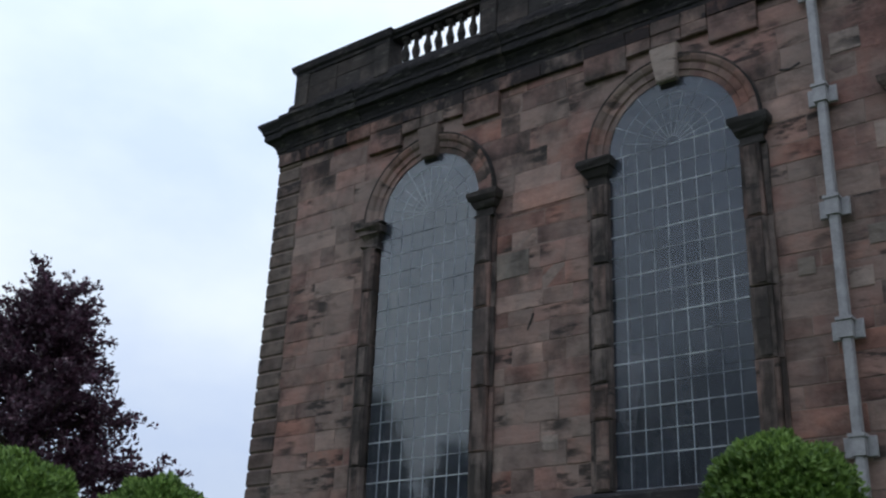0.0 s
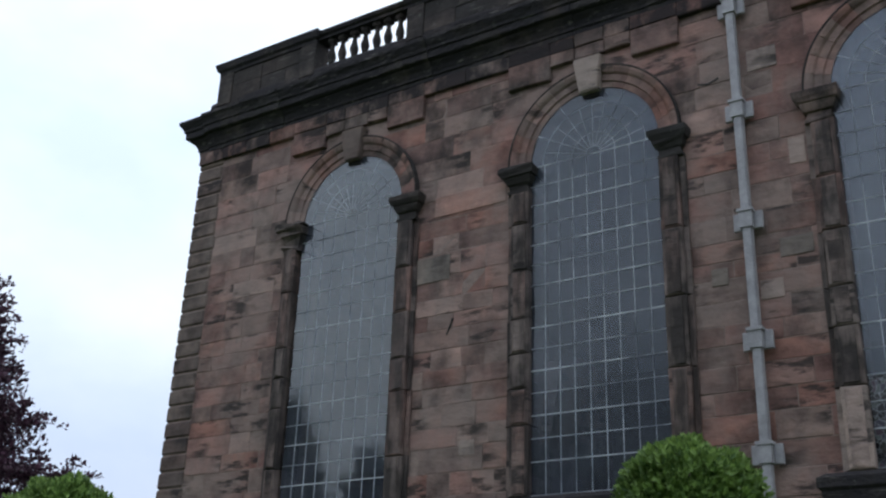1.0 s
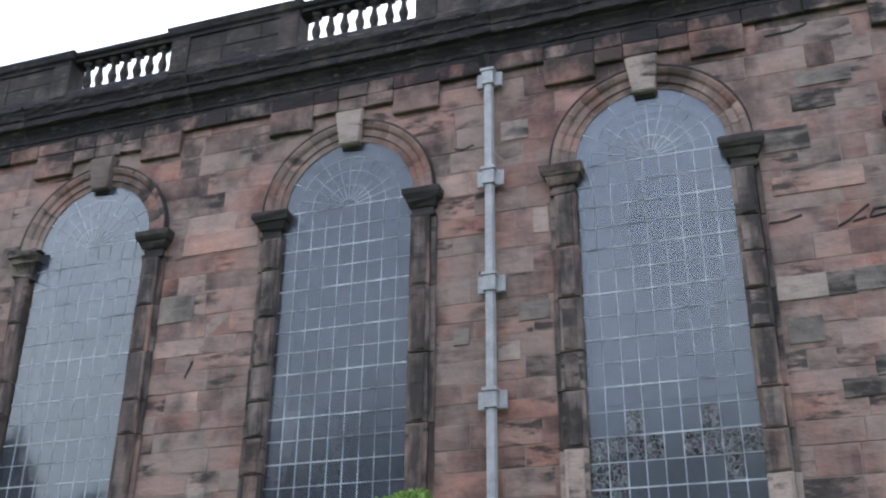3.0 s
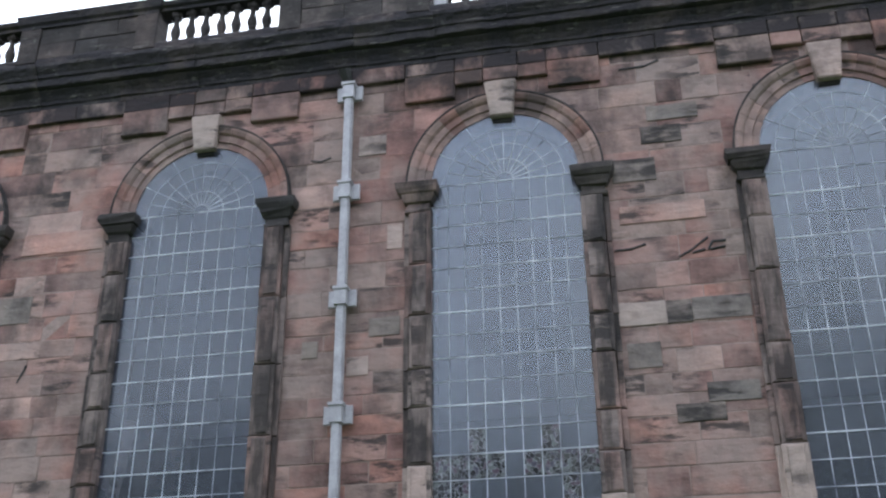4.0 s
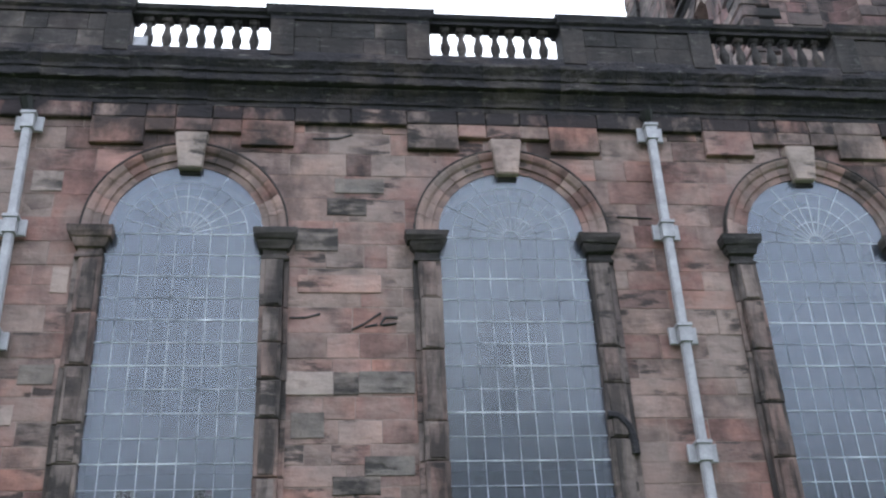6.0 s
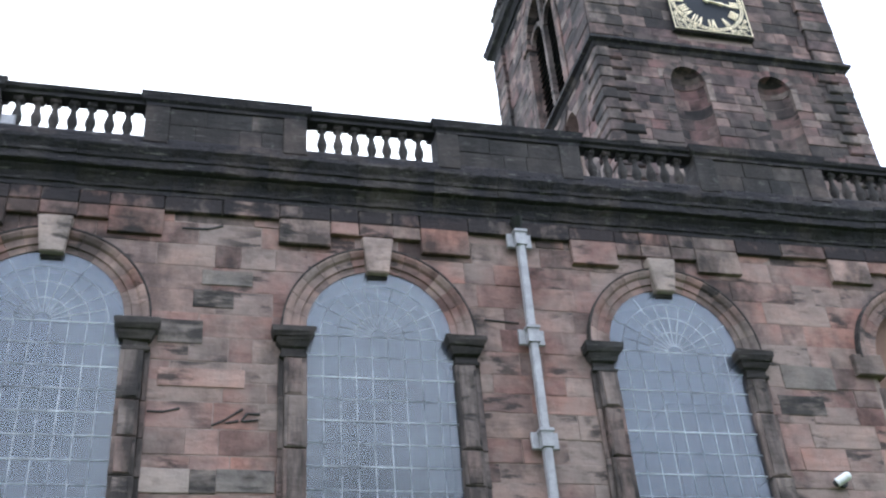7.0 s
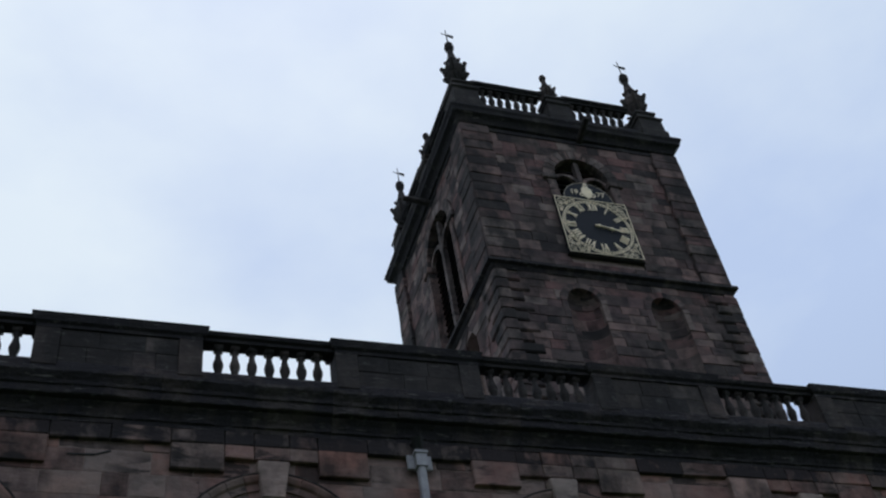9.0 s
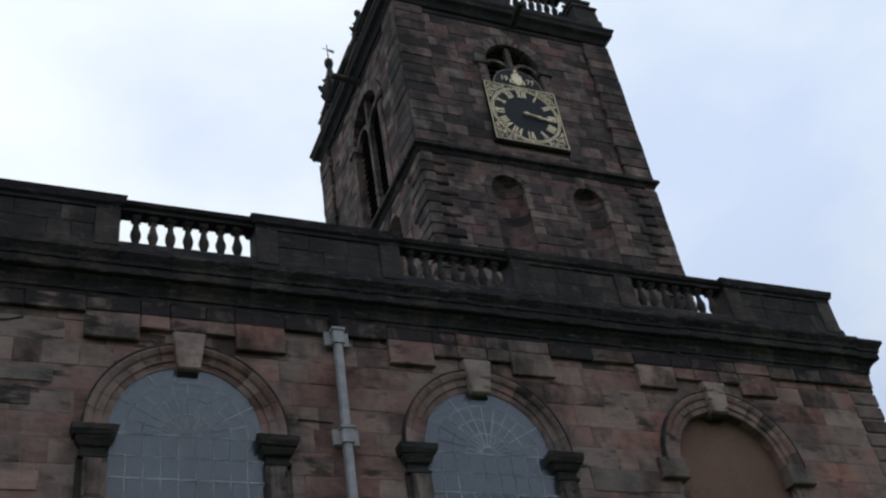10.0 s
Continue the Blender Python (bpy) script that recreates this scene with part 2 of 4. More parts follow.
def lead_material():
    """Lead bars, bare grey in places; whiter patches paint bars catching the light."""
    m, n, l, b = material("glint_patched_lead")
    pos = n.new("ShaderNodeNewGeometry").outputs["Position"]
    patch = ramp(n, l, noise_tex(n, l, pos, 1.5, 5.0, 0.62), [(0.34, (0.13, 0.14, 0.165)), (0.45, (0.27, 0.285, 0.32)), (0.60, (0.46, 0.48, 0.52))])
    l.new(mix_colour(n, l, 0.5, patch, ramp(n, l, noise_tex(n, l, pos, 14.0, 3.0), [(0.3, (0.6, 0.6, 0.6)), (0.7, (1.35, 1.35, 1.35))]), 'MULTIPLY'), b.inputs["Base Color"])
    b.inputs["Roughness"].default_value = 0.55
    return m


m_lead = lead_material()

m_board = plain("brown_boarding", (0.17, 0.095, 0.07), 0.8, vary=0.15, scale=1.2)
# plaster colour lowered to paint the unlit dark of the interior
m_inside = plain("shade_darkened_plaster", (0.13, 0.125, 0.12), 0.9)
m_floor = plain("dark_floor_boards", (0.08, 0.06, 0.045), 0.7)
# near-black slat colour paints the shade inside the belfry openings
m_void = plain("louvre_shade_black", (0.009, 0.008, 0.008), 0.9)
m_clock = plain("black_clock_paint", (0.010, 0.012, 0.018), 0.6, vary=0.1, bump=0, spec=0.2)
m_gold = plain("gilding", (0.84, 0.70, 0.49), 0.5, metal=0.1, vary=0.12, bump=0)
m_dull = plain("tarnished_gilding", (0.30, 0.25, 0.19), 0.6, metal=0.1, vary=0.3, bump=0)
m_white = plain("white_enamel", (0.75, 0.75, 0.75), 0.4, vary=0.05, bump=0)
m_iron = plain("dark_iron", (0.03, 0.03, 0.03), 0.6, metal=0.4)
m_bark = plain("grey_brown_bark", (0.09, 0.07, 0.055), 0.95, scale=3.0, bump=0.6)
m_grass = plain("mown_grass", (0.05, 0.09, 0.025), 0.95, scale=1.5, vary=0.35, bump=0.6)
m_slate = plain("grey_slate", (0.10, 0.10, 0.11), 0.7)
m_copper = leaf_material("copper_beech_leaf", (0.028, 0.014, 0.025), (0.105, 0.05, 0.078))
m_green = leaf_material("glossy_green_leaf", (0.07, 0.14, 0.034), (0.28, 0.42, 0.115))
m_oak = leaf_material("dark_green_leaf", (0.02, 0.04, 0.012), (0.05, 0.09, 0.025))
m_glass = glass_material("old_window_glass", (0.60, 0.65, 0.70), 1.9)
m_glazing = glass_material("rippled_protective_glazing", (0.60, 0.65, 0.70), 1.85, 0.2)
m_dim = glass_material("dark_protective_glazing", (0.50, 0.53, 0.60), 1.62, 0.16)
m_clear = bpy.data.materials.new("clear_glass_back")
m_clear.use_nodes = True
m_clear.node_tree.nodes.clear()
_t = m_clear.node_tree.nodes.new("ShaderNodeBsdfTransparent")
_o = m_clear.node_tree.nodes.new("ShaderNodeOutputMaterial")
m_clear.node_tree.links.new(_t.outputs[0], _o.inputs["Surface"])


def stained_material():
    """Coloured fragments between pale leads."""
    m, n, l, b = material("stained_glass")
    pos = n.new("ShaderNodeNewGeometry").outputs["Position"]
    warp = n.new("ShaderNodeVectorMath")
    warp.operation = 'MULTIPLY_ADD'
    wob = n.new("ShaderNodeTexNoise")
    wob.inputs["Scale"].default_value = 7.0
    l.new(pos, wob.inputs["Vector"])
    l.new(wob.outputs["Color"], warp.inputs[0])
    warp.inputs[1].default_value = (0.16, 0.0, 0.16)
    l.new(pos, warp.inputs[2])
    edge, cell = n.new("ShaderNodeTexVoronoi"), n.new("ShaderNodeTexVoronoi")
    edge.feature = 'DISTANCE_TO_EDGE'
    for v in (edge, cell):
        v.inputs["Scale"].default_value = 17.0
        l.new(warp.outputs[0], v.inputs["Vector"])
    sep = n.new("ShaderNodeSeparateColor")
    l.new(cell.outputs["Color"], sep.inputs[0])
    col = ramp(n, l, sep.outputs[0], [(0.0, (0.006, 0.006, 0.009)), (0.35, (0.03, 0.032, 0.03)), (0.55, (0.045, 0.042, 0.06)), (0.7, (0.09, 0.10, 0.10)), (0.80, (0.03, 0.028, 0.03)), (0.9, (0.06, 0.04, 0.055))], 'CONSTANT')
    line = ramp(n, l, edge.outputs["Distance"], [(0.02, (1, 1, 1)), (0.06, (0, 0, 0))])
    l.new(mix_colour(n, l, maths(n, l, 'MULTIPLY', line, noise_tex(n, l, pos, 5.0)), col, (0.33, 0.34, 0.37)), b.inputs["Base Color"])
    b.inputs["Roughness"].default_value = 0.15
    return m


m_stain = stained_material()

# ---- mesh helpers ----


def part(name, bm, mat, parent=None, label=""):
    me = bpy.data.meshes.new(name)
    bm.to_mesh(me)
    bm.free()
    me.materials.append(mat)
    ob = new(name, me)
    if parent is not None:
        ob.parent = parent
    return tagged(ob, label)


def shared(name, me, parent, m):
    """One more object on a mesh that is there already."""
    ob = new(name, me)
    ob.parent = parent
    ob.matrix_basis = m
    return ob


def thing(name, at=(0, 0, 0), label="", category="", group="", kind=""):
    ob = new(name)
    ob.location = at
    return tagged(ob, label, category, group, kind)


def box(bm, x0, x1, y0, y1, z0, z1, ch=0.0):
    """A box; with ch its front (-y) edges are chamfered."""
    if ch <= 0:
        v = [bm.verts.new((x, y, z)) for y in (y0, y1) for z in (z0, z1) for x in (x0, x1)]
        for f in ((0, 1, 3, 2), (5, 4, 6, 7), (4, 0, 2, 6), (1, 5, 7, 3), (2, 3, 7, 6), (4, 5, 1, 0)):
            bm.faces.new([v[i] for i in f])
        return v
    a = [bm.verts.new(p) for p in ((x0 + ch, y0, z0 + ch), (x1 - ch, y0, z0 + ch), (x1 - ch, y0, z1 - ch), (x0 + ch, y0, z1 - ch))]
    b = [bm.verts.new(p) for p in ((x0, y0 + ch, z0), (x1, y0 + ch, z0), (x1, y0 + ch, z1), (x0, y0 + ch, z1))]
    c = [bm.verts.new(p) for p in ((x0, y1, z0), (x1, y1, z0), (x1, y1, z1), (x0, y1, z1))]
    bm.faces.new(a)
    for p, q in ((a, b), (b, c)):
        for i in range(4):
            bm.faces.new((p[i], q[i], q[(i + 1) % 4], p[(i + 1) % 4]))
    bm.faces.new(c[::-1])
    return a + b + c


def prism(bm, quad, y0, y1):
    """A quad of (x, z) pushed from y0 back to y1."""
    a = [bm.verts.new((x, y0, z)) for x, z in quad]
    b = [bm.verts.new((x, y1, z)) for x, z in quad]
    k = len(quad)
    bm.faces.new(a)
    bm.faces.new(b[::-1])
    for i in range(k):
        bm.faces.new((a[i], b[i], b[(i + 1) % k], a[(i + 1) % k]))


def ring(bm, x0, x1, y0, y1, prof, cap=True):
    """A moulding round a rectangle: prof holds (projection, height) from below upwards."""
    loops = [[bm.verts.new(p) for p in ((x0 - o, y0 - o, z), (x1 + o, y0 - o, z), (x1 + o, y1 + o, z), (x0 - o, y1 + o, z))] for o, z in prof]
    for a, b in zip(loops, loops[1:]):
        for i in range(4):
            bm.faces.new((a[i], a[(i + 1) % 4], b[(i + 1) % 4], b[i]))
    if cap:
        bm.faces.new(loops[0][::-1])
        bm.faces.new(loops[-1])


def lathe(bm, prof, x=0.0, y=0.0, seg=10):
    loops = [[bm.verts.new((x + r * math.cos(2 * math.pi * i / seg), y + r * math.sin(2 * math.pi * i / seg), z)) for i in range(seg)] for r, z in prof]
    for a, b in zip(loops, loops[1:]):
        for i in range(seg):
            bm.faces.new((a[i], a[(i + 1) % seg], b[(i + 1) % seg], b[i]))
    bm.faces.new(loops[0][::-1])
    bm.faces.new(loops[-1])


def tube(bm, a, b, ra, rb, seg=7):
    a, b = Vector(a), Vector(b)
    q = (b - a).to_track_quat('Z', 'Y').to_matrix()
    lo = []
    for p, r in ((a, ra), (b, rb)):
        lo.append([bm.verts.new(p + q @ Vector((r * math.cos(2 * math.pi * i / seg), r * math.sin(2 * math.pi * i / seg), 0))) for i in range(seg)])
    for i in range(seg):
        bm.faces.new((lo[0][i], lo[0][(i + 1) % seg], lo[1][(i + 1) % seg], lo[1][i]))
    bm.faces.new(lo[0][::-1])
    bm.faces.new(lo[1])


def fixed(bm):
    bmesh.ops.recalc_face_normals(bm, faces=bm.faces)
    return bm


# ---- plan of the church ----
CX = 0.40                       # middle of the long wall
HALF = 16.00                    # half its length
WALL_Y, BACK_Y = 14.30, 33.3    # its two long faces
THICK = 0.75
BAY = 4.775
WINS = [CX + BAY * (i - 2.5) for i in range(6)]
SPRING, RAD = 9.94, 1.20        # springing and radius of the masonry opening
SILL = 4.60
X0, X1 = CX - HALF, CX + HALF
rng = random.Random(4)

def arch_x(r, dz):
    return math.sqrt(max(r * r - dz * dz, 0.0))


def pierced(bm, x0, x1, z0, z1, y0, y1, holes, seg=20):
    """A wall with round-headed openings through it; holes: (middle, half width, sill, springing)."""
    at = x0
    for c, r, s, sp in holes:
        box(bm, at, c - r, y0, y1, z0, z1)
        box(bm, c - r, c + r, y0, y1, z0, s)
        xs = [c - r * math.cos(math.pi * i / seg) for i in range(seg + 1)]
        for a, b in zip(xs, xs[1:]):
            prism(bm, [(a, sp + arch_x(r, a - c)), (b, sp + arch_x(r, b - c)), (b, z1), (a, z1)], y0, y1)
        at = c + r
    box(bm, at, x1, y0, y1, z0, z1)


def coursed(x0, x1, z0, z1, h, holes, lo=0.4, hi=1.0, vary=0.12):
    """Stones of a coursed wall as (x at the foot, x at the foot, x at the head, x at the head, z, z)."""
    out, z, row = [], z0, 0
    while z < z1 - 0.05:
        zt = min(z1, z + h * rng.uniform(1 - vary, 1 + vary))
        if z1 - zt < 0.12:
            zt = z1
        free, at0, at1 = [], x0, x0
        for c, r, s, sp in holes:
            if zt <= s:
                continue
            rb = r if z < sp else arch_x(r, z - sp)
            rt = r if zt < sp else arch_x(r, zt - sp)
            if rb <= 0:
                continue
            free.append((at0, at1, c - rb, c - rt))
            at0, at1 = c + rb, c + rt
        free.append((at0, at1, x1, x1))
        for a0, a1, b0, b1 in free:
            xa, xt = a0, a1
            end = min(b0, b1)
            while True:
                w = rng.uniform(lo, hi)
                cut = max(xa, xt) + w
                if cut > end - lo * 0.7:
                    out.append((xa, b0, xt, b1, z, zt))
                    break
                out.append((xa, cut, xt, cut, z, zt))
                xa = xt = cut
        z, row = zt, row + 1
    return out


def ragged_block(mat):
    """A stone of unit size with a worn, uneven front edge."""
    bm = bmesh.new()
    rim = []
    for x, z in ((0, 0), (0.3, 0), (0.7, 0), (1, 0), (1, 0.5), (1, 1), (0.65, 1), (0.3, 1), (0, 1), (0, 0.5)):
        rim.append((x + (rng.uniform(0, 0.010) if x == 0 else -rng.uniform(0, 0.010) if x == 1 else rng.uniform(-0.1, 0.1)),
                    z + (rng.uniform(0, 0.028) if z == 0 else -rng.uniform(0, 0.028) if z == 1 else rng.uniform(-0.1, 0.1))))
    a = [bm.verts.new((0.5 + (x - 0.5) * 0.985, rng.uniform(-0.02, 0.04), 0.5 + (z - 0.5) * 0.975)) for x, z in rim]
    b = [bm.verts.new((x, 0.07, z)) for x, z in rim]
    c = [bm.verts.new((x, 1, z)) for x, z in rim]
    mid = bm.verts.new((0.5, -0.02, 0.5))
    k = len(rim)
    for i in range(k):
        j = (i + 1) % k
        bm.faces.new((mid, a[i], a[j]))
        bm.faces.new((a[i], b[i], b[j], a[j]))
        bm.faces.new((b[i], c[i], c[j], b[j]))
    me = bpy.data.meshes.new("block")
    fixed(bm).to_mesh(me)
    bm.free()
    me.materials.append(mat)
    return me


def lay(stones, parent, mat, y, depth=0.10, single=lambda x, z: False, gap=0.0018, rough=0.010, place=Matrix.Identity(4)):
    """Lay stones on a wall face: those picked by single are objects of their own, the rest one mesh."""
    rest, me = bmesh.new(), None
    for a0, b0, a1, b1, z0, z1 in stones:
        p = y - rng.uniform(0.0, rough)
        if abs(a0 - a1) < 1e-4 and abs(b0 - b1) < 1e-4 and single((a0 + b0) / 2, z0):
            if me is None:
                me = [ragged_block(mat) for _ in range(8)]
            mesh = rng.choice(me)
            shared("block", mesh, parent, place @ Matrix.LocRotScale((a0 + gap, p, z0 + gap), None, (b0 - a0 - 2 * gap, depth, z1 - z0 - 2 * gap)))
        elif b0 - a0 > 0.05 and b1 - a1 > 0.05:
            if abs(a0 - a1) < 1e-4 and abs(b0 - b1) < 1e-4:
                v = box(rest, a0 + gap, b0 - gap, p, p + depth, z0 + gap, z1 - gap, 0.008)
                for q in v[:8]:
                    q.co += Vector((rng.uniform(-0.007, 0.007), rng.uniform(-0.006, 0.006), rng.uniform(-0.007, 0.007)))
            else:
                prism(rest, [(a0 + gap, z0 + gap), (b0 - gap, z0 + gap), (b1 - gap, z1 - gap), (a1 + gap, z1 - gap)], p, p + depth)
    if place != Matrix.Identity(4):
        rest.transform(place)
    ob = part("blockwork", fixed(rest), mat, parent)
    return tagged(ob, kind="stuff")


# ---- ground ----
bm = bmesh.new()
bmesh.ops.create_grid(bm, x_segments=60, y_segments=60, size=1500)
for v in bm.verts:
    d = max(0.0, v.co.length - 80)
    v.co.z = 0.012 * d * (noise.noise(v.co * 0.004) - 0.3)
bmesh.ops.translate(bm, vec=(0, 0, 0.2), verts=bm.verts)
tagged(part("ground", bm, m_grass), "mown churchyard grass reaching to the horizon", "ground", kind="structure")

# ---- church body ----
HOLES = [(c, RAD, SILL, SPRING) for c in WINS]
south = thing("wall_south", (0, 0, 0), "coursed red sandstone church wall with six tall arched openings", "wall", kind="structure")
bm = bmesh.new()
pierced(bm, X0 + 0.02, X1 - 0.02, 0, 12.7, WALL_Y + 0.001, WALL_Y + THICK, HOLES)
part("wall_core", fixed(bm), m_mortar, south)
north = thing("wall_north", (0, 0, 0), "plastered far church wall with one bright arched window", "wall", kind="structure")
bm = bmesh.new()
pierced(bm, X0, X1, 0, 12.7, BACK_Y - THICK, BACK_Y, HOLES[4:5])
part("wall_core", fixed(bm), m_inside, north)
for nm, a, b in (("wall_east", X0, X0 + THICK), ("wall_west", X1 - THICK, X1)):
    bm = bmesh.new()
    box(bm, a, b, WALL_Y + THICK, BACK_Y - THICK, 0, 12.7)
    tagged(part(nm, fixed(bm), m_quoin), "plain sandstone end wall of the church", "wall", kind="structure")
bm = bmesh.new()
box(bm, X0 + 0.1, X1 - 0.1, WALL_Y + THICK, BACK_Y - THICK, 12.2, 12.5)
tagged(part("ceiling", fixed(bm), m_inside), "flat plaster ceiling inside the church, coloured dark as if unlit", "ceiling", kind="structure")
bm = bmesh.new()
ring(bm, X0 + 1.2, X1 - 1.2, WALL_Y + 1.2, BACK_Y - 1.2, [(0, 12.72), (-6.5, 13.9)])
tagged(part("roof", fixed(bm), m_slate), "low grey slate roof behind the parapet", "roof", kind="structure")
bm = bmesh.new()
box(bm, X0 + THICK, X1 - THICK, WALL_Y + THICK, BACK_Y - THICK, 0.0, 0.1)
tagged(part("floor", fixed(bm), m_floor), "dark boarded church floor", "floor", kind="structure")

# ---- cornice and parapet ----
CORN = [(-0.3, 12.14), (0.09, 12.14), (0.09, 12.22), (0.12, 12.23), (0.12, 12.28), (0.16, 12.36), (0.22, 12.42), (0.23, 12.46), (0.31, 12.47), (0.32, 12.49),
        (0.32, 12.61), (0.35, 12.62), (0.36, 12.68), (0.41, 12.75), (0.44, 12.79), (0.44, 12.85), (0.2, 12.90), (-0.3, 12.92)]
cornice = thing("cornice", (0, 0, 0), "black-crusted moulded stone cornice along the wall head", "cornice", kind="structure")
bm = bmesh.new()
ring(bm, X0, X1, WALL_Y, BACK_Y, [(o - 0.035, z - 0.01) for o, z in CORN])
part("return", fixed(bm), m_crust, cornice)
at = X0 + 0.25
while at < X1 - 0.3:
    end = at + rng.uniform(0.9, 1.5)
    if end > X1 - 0.8:
        end = X1 - 0.25
    bm = bmesh.new()
    dy, dz = rng.uniform(-0.012, 0.008), rng.uniform(-0.006, 0.006)
    loops = []
    for x in np.linspace(at + 0.003, end - 0.003, 16):
        row = []
        for q, (o, z) in enumerate(CORN):
            # weather has eaten the mouldings unevenly
            bite = 0.022 * noise.noise((x * 2.1, q * 0.35, 3.0)) + 0.018 * noise.noise((x * 8.0, q * 0.8, 7.0))
            row.append(bm.verts.new((x, WALL_Y - o + dy + (bite if o > 0.1 else 0), z + dz + 0.010 * noise.noise((x * 5.0, q * 0.5, 11.0)))))
        loops.append(row)
    for a, b in zip(loops, loops[1:]):
        for q in range(len(CORN) - 1):
            bm.faces.new((a[q], a[q + 1], b[q + 1], b[q]))
    bm.faces.new(loops[0])
    bm.faces.new(loops[-1][::-1])
    part("cornice_stone", fixed(bm), m_crust, cornice)
    at = end

PY0, PY1 = WALL_Y - 0.17, WALL_Y + 0.25     # parapet faces
bm = bmesh.new()
ring(bm, X0 + 0.24, X1 - 0.24, PY0 + 0.05, BACK_Y, [(-0.4, 12.8), (0.08, 12.82), (0.08, 12.97), (0.04, 12.99), (0.03, 13.19), (0.0, 13.25), (-0.07, 13.25), (-0.08, 13.12), (-0.4, 13.12)], cap=False)
tagged(part("blocking_course", fixed(bm), m_crust), "mossy dark stone plinth course under the balustrade", "plinth", kind="structure")


def baluster_mesh():
    bm = bmesh.new()
    box(bm, -0.075, 0.075, -0.075, 0.075, 0.0, 0.07)
    lathe(bm, [(0.068, 0.07), (0.046, 0.11), (0.046, 0.16), (0.06, 0.23), (0.084, 0.31), (0.088, 0.35), (0.082, 0.39), (0.058, 0.46), (0.046, 0.53), (0.047, 0.57), (0.066, 0.61)], seg=10)
    box(bm, -0.075, 0.075, -0.075, 0.075, 0.61, 0.70)
    for f in bm.faces:
        f.smooth = len(f.verts) == 4 and abs(f.normal.z) < 0.9
    me = bpy.data.meshes.new("baluster")
    fixed(bm).to_mesh(me)
    bm.free()
    me.materials.append(m_dark)
    return me


BAL = baluster_mesh()


def balustrade(c, half, y, z, count, scale=1.0, tall=1.0, group="parapet balustrades", label="weathered stone balustrade with turned balusters"):
    ob = thing("balustrade", (c, y, z), label, "balustrade", group)
    for i in range(count):
        x = -half + (i + 1) * 2 * half / (count + 1)
        shared("baluster", BAL, ob, Matrix.LocRotScale((x + rng.uniform(-0.01, 0.01), 0.0, 0), Euler((0, 0, rng.uniform(-0.3, 0.3))), (scale, scale, scale * tall)))
    bm = bmesh.new()
    t, e = 0.70 * scale * tall, 0.97 * scale
    ring(bm, -half, half, -0.13 * scale, 0.13 * scale, [(0.0, t), (0.0, t + (e - t) * 0.36), (0.05 * scale, t + (e - t) * 0.5), (0.08 * scale, t + (e - t) * 0.88), (-0.1 * scale, e)])
    part("rail", fixed(bm), m_crust, ob)
    return ob


def pedestal(x0, x1):
    c = (x0 + x1) / 2
    ob = thing("parapet_pedestal", (c, (PY0 + PY1) / 2, 13.12), "dark sooty stone parapet pedestal with a sunk panel", "pedestal", "parapet pedestals")
    h, d = (x1 - x0) / 2, (PY1 - PY0) / 2
    bm = bmesh.new()
    box(bm, -h, h, -d + 0.05, d, 0, 0.74)
    e = min(0.38, h * 0.3)
    box(bm, -h, -h + e, -d, -d + 0.06, 0, 0.74, 0.01)
    box(bm, h - e, h, -d, -d + 0.06, 0, 0.74, 0.01)
    box(bm, -h + e, h - e, -d + 0.02, -d + 0.06, 0.0, 0.07)
    part("panel", fixed(bm), m_dark, ob)
    for z0, z1 in ((0.075, 0.40), (0.40, 0.735)):
        x = -h + e
        while x < h - e - 0.01:
            w = rng.uniform(0.35, 0.8)
            x1b = h - e if x + w > h - e - 0.25 else x + w
            bm = bmesh.new()
            box(bm, x + 0.004, x1b - 0.004, -d + 0.035 - 0.014 * rng.random(), -d + 0.07, z0 + 0.003, z1 - 0.003, 0.006)
            part("panel_stone", fixed(bm), m_dark, ob)
            x = x1b
    bm = bmesh.new()
    ring(bm, -h, h, -d, d, [(0.0, 0.74), (0.0, 0.80), (0.05, 0.84), (0.09, 0.98), (0.02, 1.03), (-0.15, 1.05)])
    part("coping", fixed(bm), m_crust, ob)
    return ob


OH = 1.10
for c in WINS:
    balustrade(c, OH, WALL_Y + 0.02, 13.12, 7, 1.0, 1.13)
edges = [X0 + 0.37] + [v for c in WINS for v in (c - OH, c + OH)] + [X1 - 0.29]
for a, b in zip(edges[0::2], edges[1::2]):
    pedestal(a, b)
for x in (X0 + 0.34, X1 - 0.64):
    bm = bmesh.new()
    box(bm, x, x + 0.3, PY1, BACK_Y, 13.0, 13.90)
    ring(bm, x, x + 0.3, PY1, BACK_Y, [(0.0, 13.90), (0.06, 13.95), (0.06, 14.09), (-0.1, 14.13)])
    tagged(part("parapet_side", fixed(bm), m_dark), "plain dark stone parapet along the end wall", "parapet", kind="structure")

# stepped frieze blocks under the cornice
def frieze_foot(x):
    d = min(abs(x - c) for c in WINS)
    return 11.66 if d < 0.72 else 11.43 if d < 1.52 else 11.88


